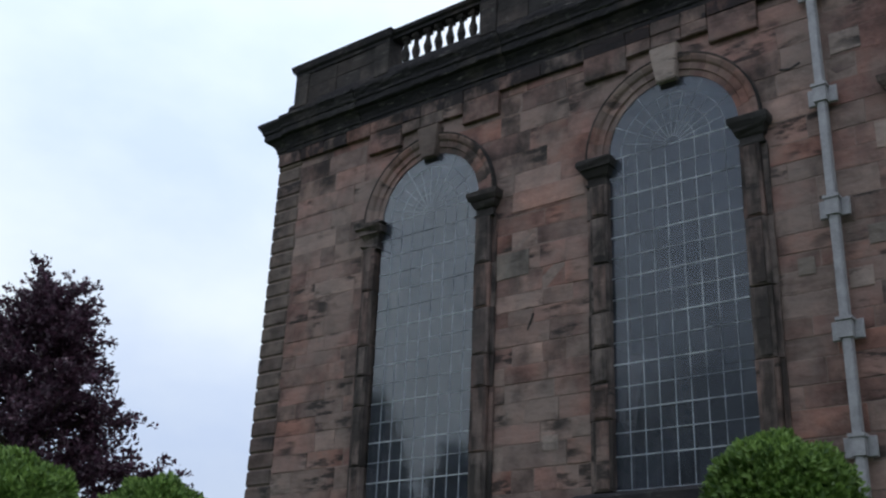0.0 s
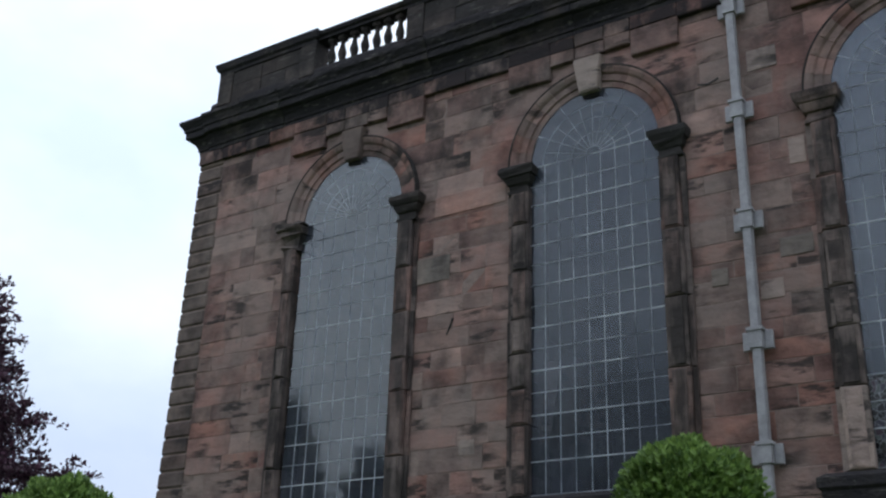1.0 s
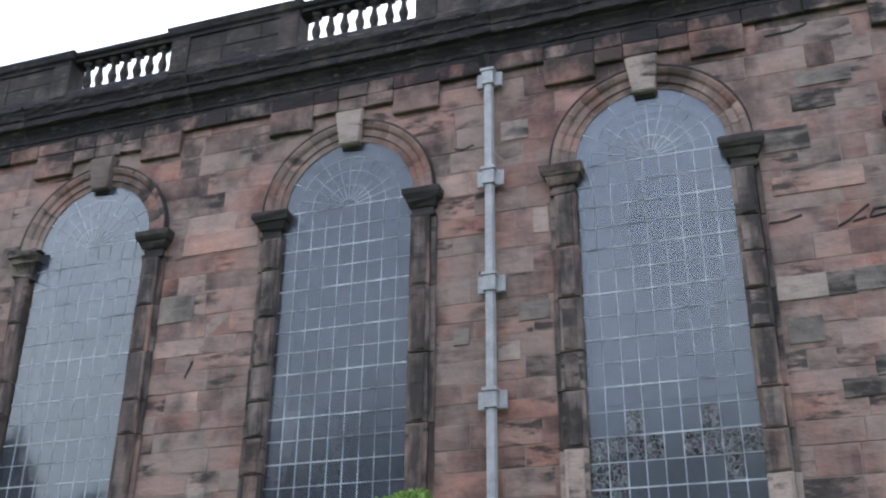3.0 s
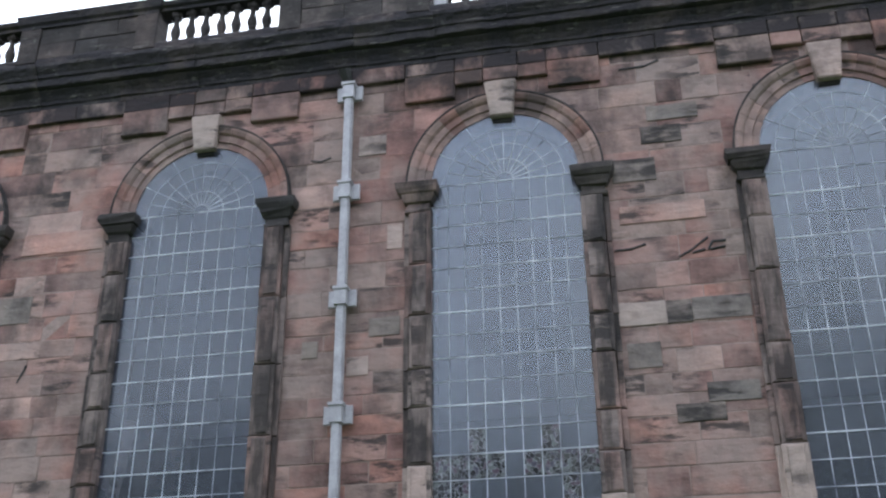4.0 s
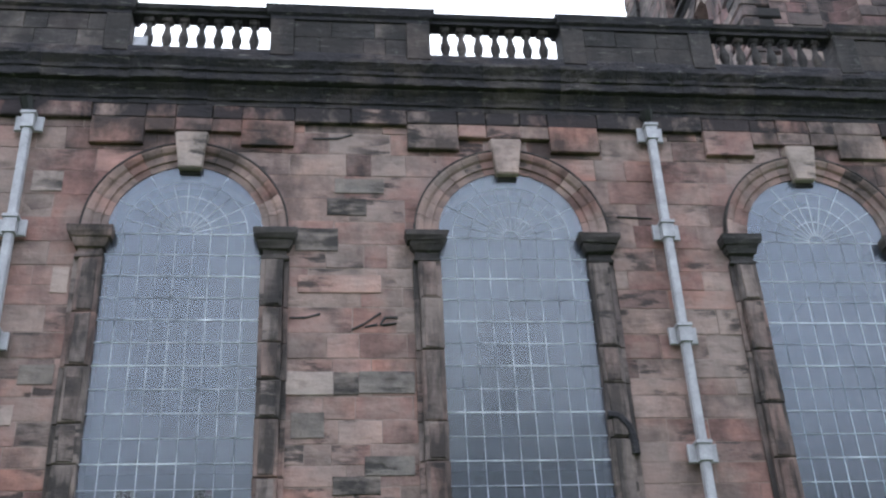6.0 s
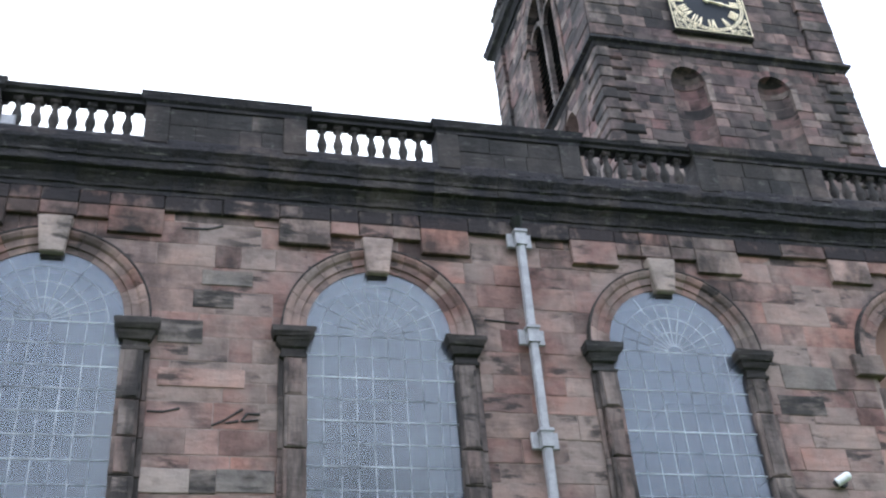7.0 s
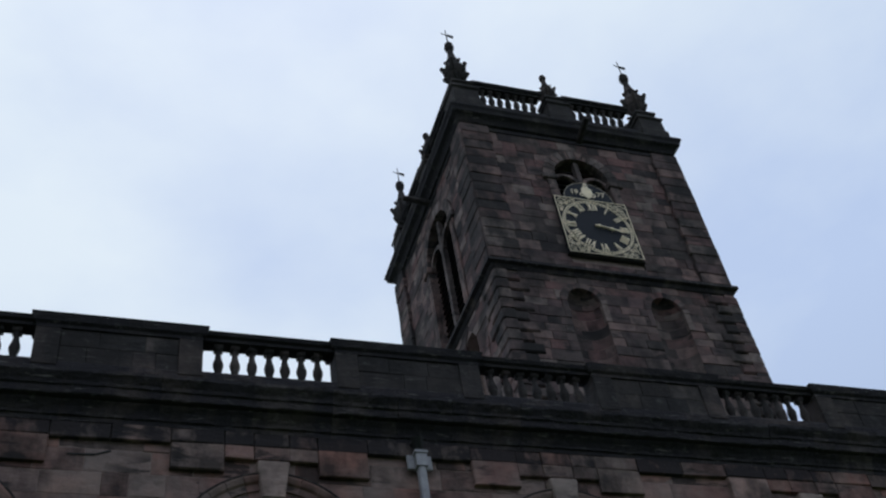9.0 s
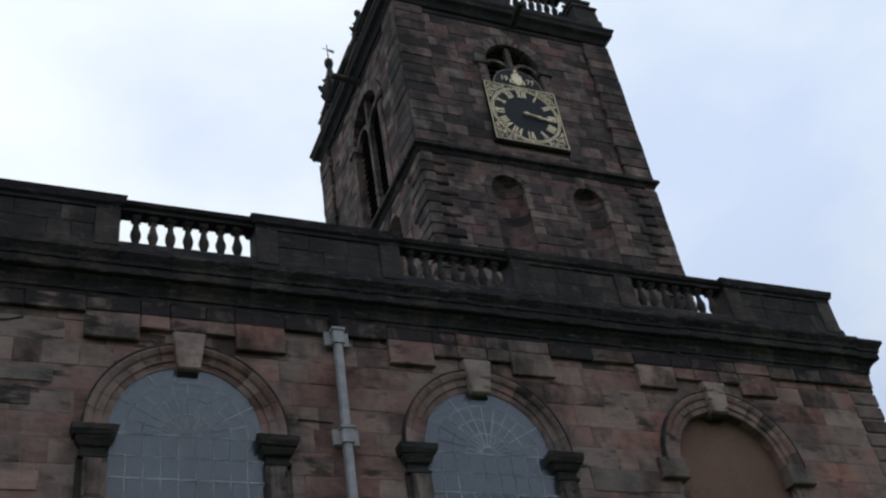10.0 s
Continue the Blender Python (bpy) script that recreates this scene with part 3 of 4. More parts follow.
frieze = thing("frieze", (0, 0, 0), "raised sooty sandstone frieze stepping down beside each keystone", "frieze", kind="structure")
cuts = sorted({X0, X1} | {c + s * d for c in WINS for d in (0.27, 0.72, 1.52) for s in (-1, 1)})
for a, b in zip(cuts, cuts[1:]):
    k = max(1, round((b - a) / 0.7))
    for j in range(k):
        u, v = a + (b - a) * j / k, a + (b - a) * (j + 1) / k
        foot = frieze_foot((u + v) / 2)
        rows = [foot, 11.90, 12.16] if foot < 11.8 else [foot, 12.16]
        for z0, z1 in zip(rows, rows[1:]):
            bm = bmesh.new()
            box(bm, u + 0.004, v - 0.004, WALL_Y - 0.082 - 0.014 * rng.random(), WALL_Y + 0.05, z0 + 0.003, z1 - 0.003, 0.014)
            for q in bm.verts:
                q.co += Vector((rng.uniform(-0.006, 0.006), rng.uniform(-0.008, 0.008), rng.uniform(-0.008, 0.008)))
            lime = z1 > 12 and abs((u + v) / 2 - WINS[1]) < 0.3
            part("frieze_block", fixed(bm), m_quoin if lime else m_frieze_top if z1 > 12 and rng.random() < 0.72 else m_frieze, frieze)

# ---- windows with their stone dressings ----
IN_R = 1.10


def voussoir_mesh(ang):
    """One stone of the moulded arch, its foot on the angle 0."""
    bm = bmesh.new()
    front = [(IN_R - 0.0, 0.30), (IN_R, -0.03), (IN_R + 0.10, -0.03), (IN_R + 0.11, -0.06), (IN_R + 0.22, -0.06), (IN_R + 0.25, -0.10), (IN_R + 0.31, -0.13), (IN_R + 0.345, -0.13), (IN_R + 0.345, 0.05)]
    n, loops = 3, []
    for i in range(n + 1):
        a = 0.003 + (ang - 0.005) * i / n
        loops.append([bm.verts.new((r * math.cos(a), y, r * math.sin(a))) for r, y in front])
    for a, b in zip(loops, loops[1:]):
        for i in range(len(front) - 1):
            bm.faces.new((a[i], a[i + 1], b[i + 1], b[i]))
    bm.faces.new(loops[0])
    bm.faces.new(loops[-1][::-1])
    me = bpy.data.meshes.new("voussoir")
    fixed(bm).to_mesh(me)
    bm.free()
    me.materials.append(m_arch)
    return me


NV = 15
VOUS = voussoir_mesh(math.pi / NV)


def keystone():
    bm = bmesh.new()
    for z0, z1, w0, w1, p0, p1 in ((-0.62, 0.0, 0.168, 0.25, 0.16, 0.20),):
        v = [bm.verts.new(p) for p in ((-w0, -p0, z0), (w0, -p0, z0), (w1, -p1, z1), (-w1, -p1, z1), (-w0, 0.25, z0), (w0, 0.25, z0), (w1, 0.25, z1), (-w1, 0.25, z1))]
        for f in ((0, 1, 2, 3), (5, 4, 7, 6), (4, 0, 3, 7), (1, 5, 6, 2), (3, 2, 6, 7), (4, 5, 1, 0)):
            bm.faces.new([v[i] for i in f])
    bmesh.ops.bevel(bm, geom=list(bm.edges), offset=0.018, segments=2, affect='EDGES')
    return fixed(bm)


def dressing(i, c):
    ob = thing("window_surround", (c, WALL_Y, 0), "brown carved stone surround with pilasters, arch and pale keystone", "window surround", "window surrounds")
    for k in range(NV):
        shared("voussoir", VOUS, ob, Matrix.Translation((0, 0, SPRING)) @ Matrix.Rotation(-math.pi * k / NV, 4, 'Y'))
    bm = bmesh.new()
    for k in range(30):
        a, b = math.pi * k / 30, math.pi * (k + 1) / 30
        prism(bm, [(r * math.cos(t), SPRING + r * math.sin(t)) for r, t in ((1.45, a), (1.475, a), (1.475, b), (1.45, b))], -0.14, 0.02)
    part("hood_mould", fixed(bm), m_dark, ob, "black weathered outer roll")
    bm = keystone()
    bmesh.ops.translate(bm, vec=(0, 0, 11.58), verts=bm.verts)
    part("keystone", bm, m_pale if i != 0 else m_quoin, ob, "pale tapering keystone")
    # thin black block stands in for the shaded keystone underside
    bm = bmesh.new()
    box(bm, -0.15, 0.15, -0.05, 0.12, 10.90, 10.985, 0.012)
    part("keystone_foot", fixed(bm), m_crust, ob, "black block painting the shade under the keystone")
    for s in (-1, 1):
        if i == 5:
            # the boarded opening keeps only rough impost blocks
            bm = bmesh.new()
            a, b = sorted((s * 1.08, s * 1.62))
            box(bm, a, b, -0.12, 0.2, 9.62, 10.0, 0.02)
            part("impost", fixed(bm), m_quoin, ob)
        # jamb cut back beside the corner; the dark gap stands in for reveal shade
        inner = 1.175 if i == 0 and s < 0 else 1.10
        zs = [SILL]
        while zs[-1] < 9.0:
            zs.append(min(9.46, zs[-1] + rng.choice((0.55, 0.8, 1.05))))
        zs[-1] = 9.46
        for k, (z0, z1) in enumerate(zip(zs, zs[1:])):
            bm = bmesh.new()
            a, b = sorted((s * inner, s * 1.42))
            p = 0.0 if i == 5 else 0.11 + 0.012 * rng.random()
            box(bm, a, b, -p, 0.45, z0 + 0.004, z1 - 0.004, 0.014)
            a, b = sorted((s * 1.42, s * 1.50))
            box(bm, a, b, -p + 0.06, 0.10, z0 + 0.004, z1 - 0.004, 0.008)
            if i != 5 and z1 - z0 > 0.3:
                a, b = sorted((s * (inner + 0.06), s * 1.37))
                box(bm, a, b, -p - 0.018, -p + 0.01, z0 + 0.03, z1 - 0.03, 0.012)
            for q in bm.verts:
                if q.co.y < 0.05:
                    q.co += Vector((rng.uniform(-0.009, 0.009), rng.uniform(-0.008, 0.012), rng.uniform(-0.006, 0.006)))
            pale = k == 0 and i in (2, 3)
            part("pilaster_stone", fixed(bm), m_pale if pale else m_pil, ob, "pale repaired stone" if pale else "")
        if i != 5:
            bm = bmesh.new()
            a, b = sorted((s * 1.12, s * 1.46))
            ring(bm, a, b, -0.09, 0.35, [(0.0, 9.44), (0.03, 9.45), (0.03, 9.50), (0.0, 9.51), (0.0, 9.60), (0.04, 9.62), (0.075, 9.70), (0.085, 9.74), (0.11, 9.75), (0.14, 9.82), (0.145, 9.90), (0.12, 9.92), (0.0, 9.95)])
            worn = i == 0 and s < 0
            for q in bm.verts:
                if q.co.y < 0:
                    q.co += Vector([rng.gauss(0, 0.030 if worn else 0.007) for _ in range(3)])
            if worn:
                part("capital", fixed(bm), m_pil, ob, "crumbled brown capital")
            else:
                part("capital", fixed(bm), m_pil if i == 2 and s < 0 else m_dark, ob, "dark moulded capital")
            if i == 3 and s > 0:
                hollow = bmesh.new()
                for (xa, za), (xb, zb) in zip(((1.10, 7.08), (1.26, 7.06), (1.38, 6.90), (1.42, 6.72)), ((1.26, 7.06), (1.38, 6.90), (1.42, 6.72), (1.43, 6.52))):
                    tube(hollow, (xa, -0.095, za), (xb, -0.095, zb), 0.07, 0.065, 7)
                part("black_scar", fixed(hollow), m_crust, ob, "black curved scar on the pilaster")
    bm = bmesh.new()
    ring(bm, -1.66, 1.66, -0.08, 0.4, [(0.0, 4.18), (0.08, 4.22), (0.10, 4.36), (0.14, 4.40), (0.14, 4.52), (0.04, 4.585), (-0.1, 4.60)])
    part("sill", fixed(bm), m_crust, ob, "mossy black stone sill")
    return ob


for i, c in enumerate(WINS):
    dressing(i, c)

GLASS_Y = WALL_Y - 0.01
COLS, ROW = 9, 0.342
PW = 2 * IN_R / COLS


def pane_mesh(mat):
    bm = bmesh.new()
    box(bm, -0.5, 0.5, -0.002, 0.002, -0.5, 0.5)
    me = bpy.data.meshes.new("pane")
    fixed(bm).to_mesh(me)
    bm.free()
    me.materials.append(mat)
    me.materials.append(m_clear)
    for f in me.polygons:
        f.material_index = 0 if f.normal.y < -0.5 else 1
    return me


PANE, GLAZED, DIM, STAINED = pane_mesh(m_glass), pane_mesh(m_glazing), pane_mesh(m_dim), pane_mesh(m_stain)
# columns of coloured panes in the third window, row by row from the sill
FRAGMENTS = {0: (0, 1), 1: (0, 1, 7), 2: (0, 1, 2, 3, 5, 6, 7, 8), 3: (2, 6)}


FAN = SPRING - 0.05


def leaded_window(i, c):
    ob = thing("window_%d" % (i + 1), (c, GLASS_Y, 0), "tall round-headed window of small leaded panes reflecting the sky", "window", kind="structure")
    lean = 0.004 if i else 0.0012
    rows = []
    z = FAN
    while z > SILL + 0.2:
        rows.append(z)
        z -= ROW
    rows.append(SILL + 0.02)
    bm = bmesh.new()
    for k in range(1, COLS):
        x = -IN_R + k * PW + rng.uniform(-0.004, 0.004)
        box(bm, x - 0.0055, x + 0.0055, -0.010, 0.010, SILL, FAN)
    for k, z in enumerate(rows):
        t = 0.0055 if k % 2 else 0.010
        box(bm, -IN_R, IN_R, -0.012, 0.012, z - t, z + t)
    for rr in (0.13, 0.375, 0.64, 0.89):
        seg = 28
        for j in range(seg):
            a, b = math.pi * j / seg, math.pi * (j + 1) / seg
            w = 0.006
            prism(bm, [((rr - w) * math.cos(a), FAN + (rr - w) * math.sin(a)), ((rr + w) * math.cos(a), FAN + (rr + w) * math.sin(a)),
                       ((rr + w) * math.cos(b), FAN + (rr + w) * math.sin(b)), ((rr - w) * math.cos(b), FAN + (rr - w) * math.sin(b))], -0.010, 0.010)
    for j in range(1, 12):
        a = math.pi * j / 12
        d, e = Vector((math.cos(a), math.sin(a))), Vector((-math.sin(a), math.cos(a))) * 0.007
        o = Vector((0, FAN))
        far = 1.12 if j in (2, 4, 8, 10) else 0.89
        q = [o + d * 0.13 - e, o + d * far - e, o + d * far + e, o + d * 0.13 + e]
        prism(bm, [tuple(v) for v in q], -0.010, 0.010)
    part("lead_lattice", fixed(bm), m_lead, ob, "grey lead glazing bars")
    for q, (zt, zb) in enumerate(zip(rows, rows[1:])):
        for k in range(COLS):
            x = -IN_R + (k + 0.5) * PW
            coloured = i == 2 and k in FRAGMENTS.get(len(rows) - 2 - q, ())
            p = shared("pane", STAINED if coloured else DIM if i == 1 else GLAZED if i else PANE, ob, Matrix.LocRotScale((x, 0, (zt + zb) / 2), Euler((rng.gauss(0, lean), 0, rng.gauss(0, lean))), (PW - 0.006, 1, zt - zb - 0.006)))
            p.visible_shadow = False
            if coloured:
                tagged(p, "patched stained-glass fragments")
    bm = bmesh.new()
    for j in range(12):
        a, b = math.pi * j / 12, math.pi * (j + 1) / 12
        mid = (a + b) / 2
        prism(bm, [(0.0, FAN), (1.20 * math.cos(a), FAN + 1.20 * math.sin(a)), (1.21 * math.cos(mid), FAN + 1.21 * math.sin(mid)), (1.20 * math.cos(b), FAN + 1.20 * math.sin(b))], -0.002, 0.002)
    f = part("fanlight", fixed(bm), m_dim if i == 1 else m_glazing if i else m_glass, ob, "semicircular fanlight glass")
    f.data.materials.append(m_clear)
    for q in f.data.polygons:
        q.material_index = 0 if q.normal.y < -0.5 else 1
    f.visible_shadow = False
    return ob


for i, c in enumerate(WINS[:5]):
    leaded_window(i, c)
# the sixth opening is boarded up
bm = bmesh.new()
prism(bm, [(WINS[5] - 1.19, SILL), (WINS[5] + 1.19, SILL), (WINS[5] + 1.19, SPRING)] + [(WINS[5] + 1.19 * math.cos(math.pi * j / 24), SPRING + 1.19 * math.sin(math.pi * j / 24)) for j in range(1, 24)] + [(WINS[5] - 1.19, SPRING)], WALL_Y + 0.16, WALL_Y + 0.24)
tagged(part("window_6", fixed(bm), m_board), "arched opening closed with flat brown boarding", "window", kind="structure")
# far windows, a plain sheet of glass and a few bars each
for i, c in enumerate(WINS[4:5]):
    ob = thing("window_%d" % (i + 7), (c, BACK_Y - 0.35, 0), "bright arched window in the far wall", "window", kind="structure")
    bm = bmesh.new()
    for k in range(1, COLS):
        x = -IN_R + k * PW
        box(bm, x - 0.006, x + 0.006, -0.006, 0.006, SILL, SPRING + arch_x(1.15, x))
    z = SILL
    while z < 11.1:
        h = 1.2 if z < SPRING else arch_x(1.18, z - SPRING)
        box(bm, -h, h, -0.006, 0.006, z - 0.006, z + 0.006)
        z += ROW
    part("lead_lattice", fixed(bm), m_lead, ob)

# ---- rainwater pipes ----


def pipe(x, zs):
    ob = thing("downpipe", (x, WALL_Y - 0.16, 0), "pale grey painted square rainwater pipe with bracketed collars", "downpipe", "rainwater pipes")
    bm = bmesh.new()
    ring(bm, -0.064, 0.064, -0.065, 0.065, [(0, 0.2), (0, zs[0] + 0.06)])
    bmesh.ops.bevel(bm, geom=[e for e in bm.edges if abs(e.verts[0].co.z - e.verts[1].co.z) > 1], offset=0.018, segments=2, affect='EDGES')
    part("shaft", fixed(bm), m_pipe, ob)
    for z in zs:
        bm = bmesh.new()
        ring(bm, -0.09, 0.09, -0.09, 0.09, [(0, z - 0.13), (0, z + 0.10), (0.02, z + 0.105), (0.02, z + 0.15), (0, z + 0.155)])
        collar = part("collar", fixed(bm), m_pipe, ob)
        for s in (-1, 1):
            bm = bmesh.new()
            a, b = sorted((s * 0.09, s * 0.205))
            box(bm, a, b, 0.03, 0.075, z - 0.13, z + 0.13, 0.008)
            part("lug", fixed(bm), m_pipe, collar)
    bm = bmesh.new()
    top = zs[0]
    tube(bm, (0.0, 0.0, top + 0.02), (-0.03, -0.04, top + 0.24), 0.06, 0.075)
    tube(bm, (-0.03, -0.04, top + 0.22), (-0.06, -0.12, top + 0.38), 0.085, 0.105)
    tube(bm, (-0.05, -0.08, top + 0.33), (-0.06, 0.2, top + 0.37), 0.07, 0.07)
    part("outlet", fixed(bm), m_iron, ob, "black iron outlet")
    return ob


for x, zs in ((-4.38, (11.69, 9.90, 8.15, 6.41, 4.88, 3.1, 1.3)), (5.14, (11.76, 9.97, 8.26, 6.51, 4.95, 3.2, 1.4))):
    pipe(x, zs)

# ---- tower ----
TX, TY = 14.38, 24.36           # its middle
TH = 3.87                       # half the upper stage
STR = 23.18                     # string course
TOP = 29.69                      # foot of the main cornice
NSP = 22.06                      # springing of its niches
NICHES = (-1.28, 1.38)
tower = thing("tower", (TX, TY, 0), "square dark red sandstone bell tower with a balustraded top", "tower")


def turned(k):
    return Matrix.Rotation(k * math.pi / 2, 4, 'Z')


# belfry openings: offset, half width, sill, springing
BELLS = {0: (-0.05, 1.0, 24.0, 27.62), 1: (0.0, 1.2, STR + 0.35, 27.4), 2: (0.0, 1.0, STR + 0.35, 27.9), 3: (0.5, 1.2, STR + 0.35, 27.4)}
for k in range(4):
    face = bmesh.new()
    pierced(face, -TH, TH - 0.5, STR, TOP + 0.2, -TH + 0.01, -TH + 0.5, [BELLS[k]])
    face.transform(turned(k))
    part("upper_wall", fixed(face), m_mortar, tower)
    face = bmesh.new()
    pierced(face, -TH, TH - 0.5, 0, STR, -TH + 0.01, -TH + 0.5, [(-1.28, 0.55, 17.0, NSP), (1.38, 0.55, 17.0, NSP)])
    box(face, -TH + 0.6, TH - 0.6, -TH + 0.42, -TH + 0.48, 16.5, 22.6)
    face.transform(turned(k))
    part("lower_wall", fixed(face), m_mortar, tower)
bm = bmesh.new()
ring(bm, -TH, TH, -TH, TH, [(0.0, STR - 0.16), (0.05, STR - 0.14), (0.10, STR - 0.02), (0.22, STR + 0.02), (0.22, STR + 0.12), (0.03, STR + 0.20), (0.0, STR + 0.21)], cap=False)
part("string_course", fixed(bm), m_crust, tower)
bm = bmesh.new()
ring(bm, -TH, TH, -TH, TH, [(0.0, TOP - 0.25), (0.05, TOP - 0.24), (0.05, TOP - 0.15), (0.0, TOP - 0.14), (0.0, TOP), (0.08, TOP + 0.02), (0.14, TOP + 0.16), (0.19, TOP + 0.22), (0.32, TOP + 0.30), (0.34, TOP + 0.42), (0.40, TOP + 0.52), (0.40, TOP + 0.6), (0.1, TOP + 0.72), (-0.5, TOP + 0.75)])
part("main_cornice", fixed(bm), m_crust, tower)
for k in range(4):
    rest = bmesh.new()

    def corner_stone(*size):
        bm = bmesh.new() if k in (0, 3) else rest
        box(bm, *size)
        if bm is not rest:
            bm.transform(turned(k))
            part("quoin", fixed(bm), m_tower_quoin, tower)

    z, j = 12.0 if k not in (0, 3) else 16.5, 0
    while z < STR - 0.45:
        w, v = (0.95, 0.72) if j % 2 else (0.72, 0.95)
        corner_stone(-TH - 0.08, -TH + w, -TH - 0.08 - 0.02 * rng.random(), -TH + 0.3, z + 0.03, z + 0.36, 0.045)
        corner_stone(TH - v, TH + 0.13, -TH - 0.075 - 0.02 * rng.random(), -TH + 0.3, z + 0.03, z + 0.36, 0.045)
        z += 0.38
        j += 1
    z, j = STR + 0.22, 0
    while z < TOP - 0.32:
        w = 0.93 if j % 2 else 0.88
        corner_stone(-TH - 0.10, -TH + w, -TH - 0.13 - 0.03 * rng.random(), -TH + 0.3, z + 0.006, z + 0.405, 0.02)
        corner_stone(TH - w, TH + 0.095, -TH - 0.125 - 0.03 * rng.random(), -TH + 0.3, z + 0.006, z + 0.405, 0.02)
        z += 0.41
        j += 1
    rest.transform(turned(k))
    if k not in (0, 3):
        tagged(part("quoin_work", fixed(rest), m_tower, tower), kind="stuff")
    else:
        rest.free()
    # belfry opening: arch, mullion with two lights, louvres blackened as shade
    bc, br, bs, bt = BELLS[k]
    bell_bm = bmesh.new()
    for j in range(14):
        a, b = math.pi * j / 14 + 0.01, math.pi * (j + 1) / 14 - 0.01
        prism(bell_bm, [(bc + r * math.cos(t), bt + r * math.sin(t)) for r, t in ((br - 0.05, a), (br + 0.34, a), (br + 0.34, b), (br - 0.05, b))], -TH - 0.09, -TH + 0.35)
    for s in (-1, 1):
        a, b = sorted((bc + s * (br - 0.05), bc + s * (br + 0.26)))
        box(bell_bm, a, b, -TH - 0.08, -TH + 0.35, bs, bt - 0.22, 0.02)
        a, b = sorted((bc + s * (br - 0.10), bc + s * (br + 0.40)))
        box(bell_bm, a, b, -TH - 0.14, -TH + 0.3, bt - 0.22, bt, 0.03)
    bell_bm.transform(turned(k))
    part("belfry_arch", fixed(bell_bm), m_pil, tower)
    tr = bmesh.new()
    box(tr, bc - 0.085, bc + 0.085, -TH + 0.02, -TH + 0.20, bs, bt + br * 0.9)
    for s in (-1, 1):
        for j in range(8):
            a, b = math.pi * j / 8, math.pi * (j + 1) / 8
            prism(tr, [(bc + s * br * 0.52 + r * math.cos(t), bt - 0.25 + r * math.sin(t)) for r, t in ((br * 0.40, a), (br * 0.52, a), (br * 0.52, b), (br * 0.40, b))], -TH + 0.04, -TH + 0.18)
    tr.transform(turned(k))
    part("tracery", fixed(tr), m_pil, tower)
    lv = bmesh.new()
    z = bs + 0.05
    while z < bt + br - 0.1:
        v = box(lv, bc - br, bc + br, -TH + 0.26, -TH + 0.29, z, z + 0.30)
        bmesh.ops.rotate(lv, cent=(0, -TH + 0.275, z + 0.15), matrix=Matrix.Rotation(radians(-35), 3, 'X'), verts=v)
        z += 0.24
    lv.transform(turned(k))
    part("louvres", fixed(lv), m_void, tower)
# round heads of the lower niches
for c in NICHES:
    nb = bmesh.new()
    for j in range(14):
        a, b = math.pi * j / 14, math.pi * (j + 1) / 14
        prism(nb, [(c + r * math.cos(t), NSP + r * math.sin(t)) for r, t in ((0.53, a), (0.74, a), (0.74, b), (0.53, b))], -TH - 0.05, -TH + 0.2)
    box(nb, c - 0.72, c - 0.53, -TH - 0.04, -TH + 0.2, NSP - 0.65, NSP, 0.01)
    box(nb, c + 0.53, c + 0.72, -TH - 0.04, -TH + 0.2, NSP - 0.65, NSP, 0.01)
    part("niche_frame", fixed(nb), m_tower, tower)
# the niches themselves: round-backed, each under a half dome
for c in NICHES:
    nb = bmesh.new()
    rows = [(0.55, 17.0 + (NSP - 17.0) / 14 * j, 0.55, 17.0 + (NSP - 17.0) / 14 * (j + 1) - 0.008) for j in range(14)]
    rows += [(0.52 * math.cos(a), NSP + 0.56 * math.sin(a), 0.52 * math.cos(b), NSP + 0.56 * math.sin(b)) for a, b in ((0.0, 0.32), (0.32, 0.64), (0.64, 0.96), (0.96, 1.28), (1.28, 1.57))]
    for j, (r0, za, r1, zb) in enumerate(rows):
        cuts = (0, 4, 9, 16) if j % 2 else (0, 7, 12, 16)
        for p, q in zip(cuts, cuts[1:]):
            line = []
            for i in range(p, q + 1):
                t = math.pi * i / 16
                line.append([nb.verts.new((c + r * math.cos(t), -TH + 0.70 * r * math.sin(t), z)) for r, z in ((r0, za), (r1, zb))])
            for (v0, v1), (v2, v3) in zip(line, line[1:]):
                nb.faces.new((v0, v2, v3, v1)).smooth = True
    part("niche", nb, m_tower, tower)

# top balustrade and pinnacles
PZ = TOP + 0.72
for k in range(4):
    for s in (-1, 1):
        bal = balustrade(0, 1.24, 0, 0, 7, 1.3, 1.13, "tower balustrades", "dark stone balustrade at the tower top")
        bal.matrix_basis = Matrix.Translation((TX, TY, PZ + 0.76)) @ turned(k) @ Matrix.Translation((s * 1.70, -TH + 0.36, 0))
base = bmesh.new()
ring(base, -TH + 0.14, TH - 0.14, -TH + 0.14, TH - 0.14, [(-0.5, PZ - 0.08), (0.02, PZ - 0.08), (0.02, PZ + 0.72), (-0.02, PZ + 0.76), (-0.5, PZ + 0.76)], cap=False)
part("parapet_base", fixed(base), m_crust, tower)


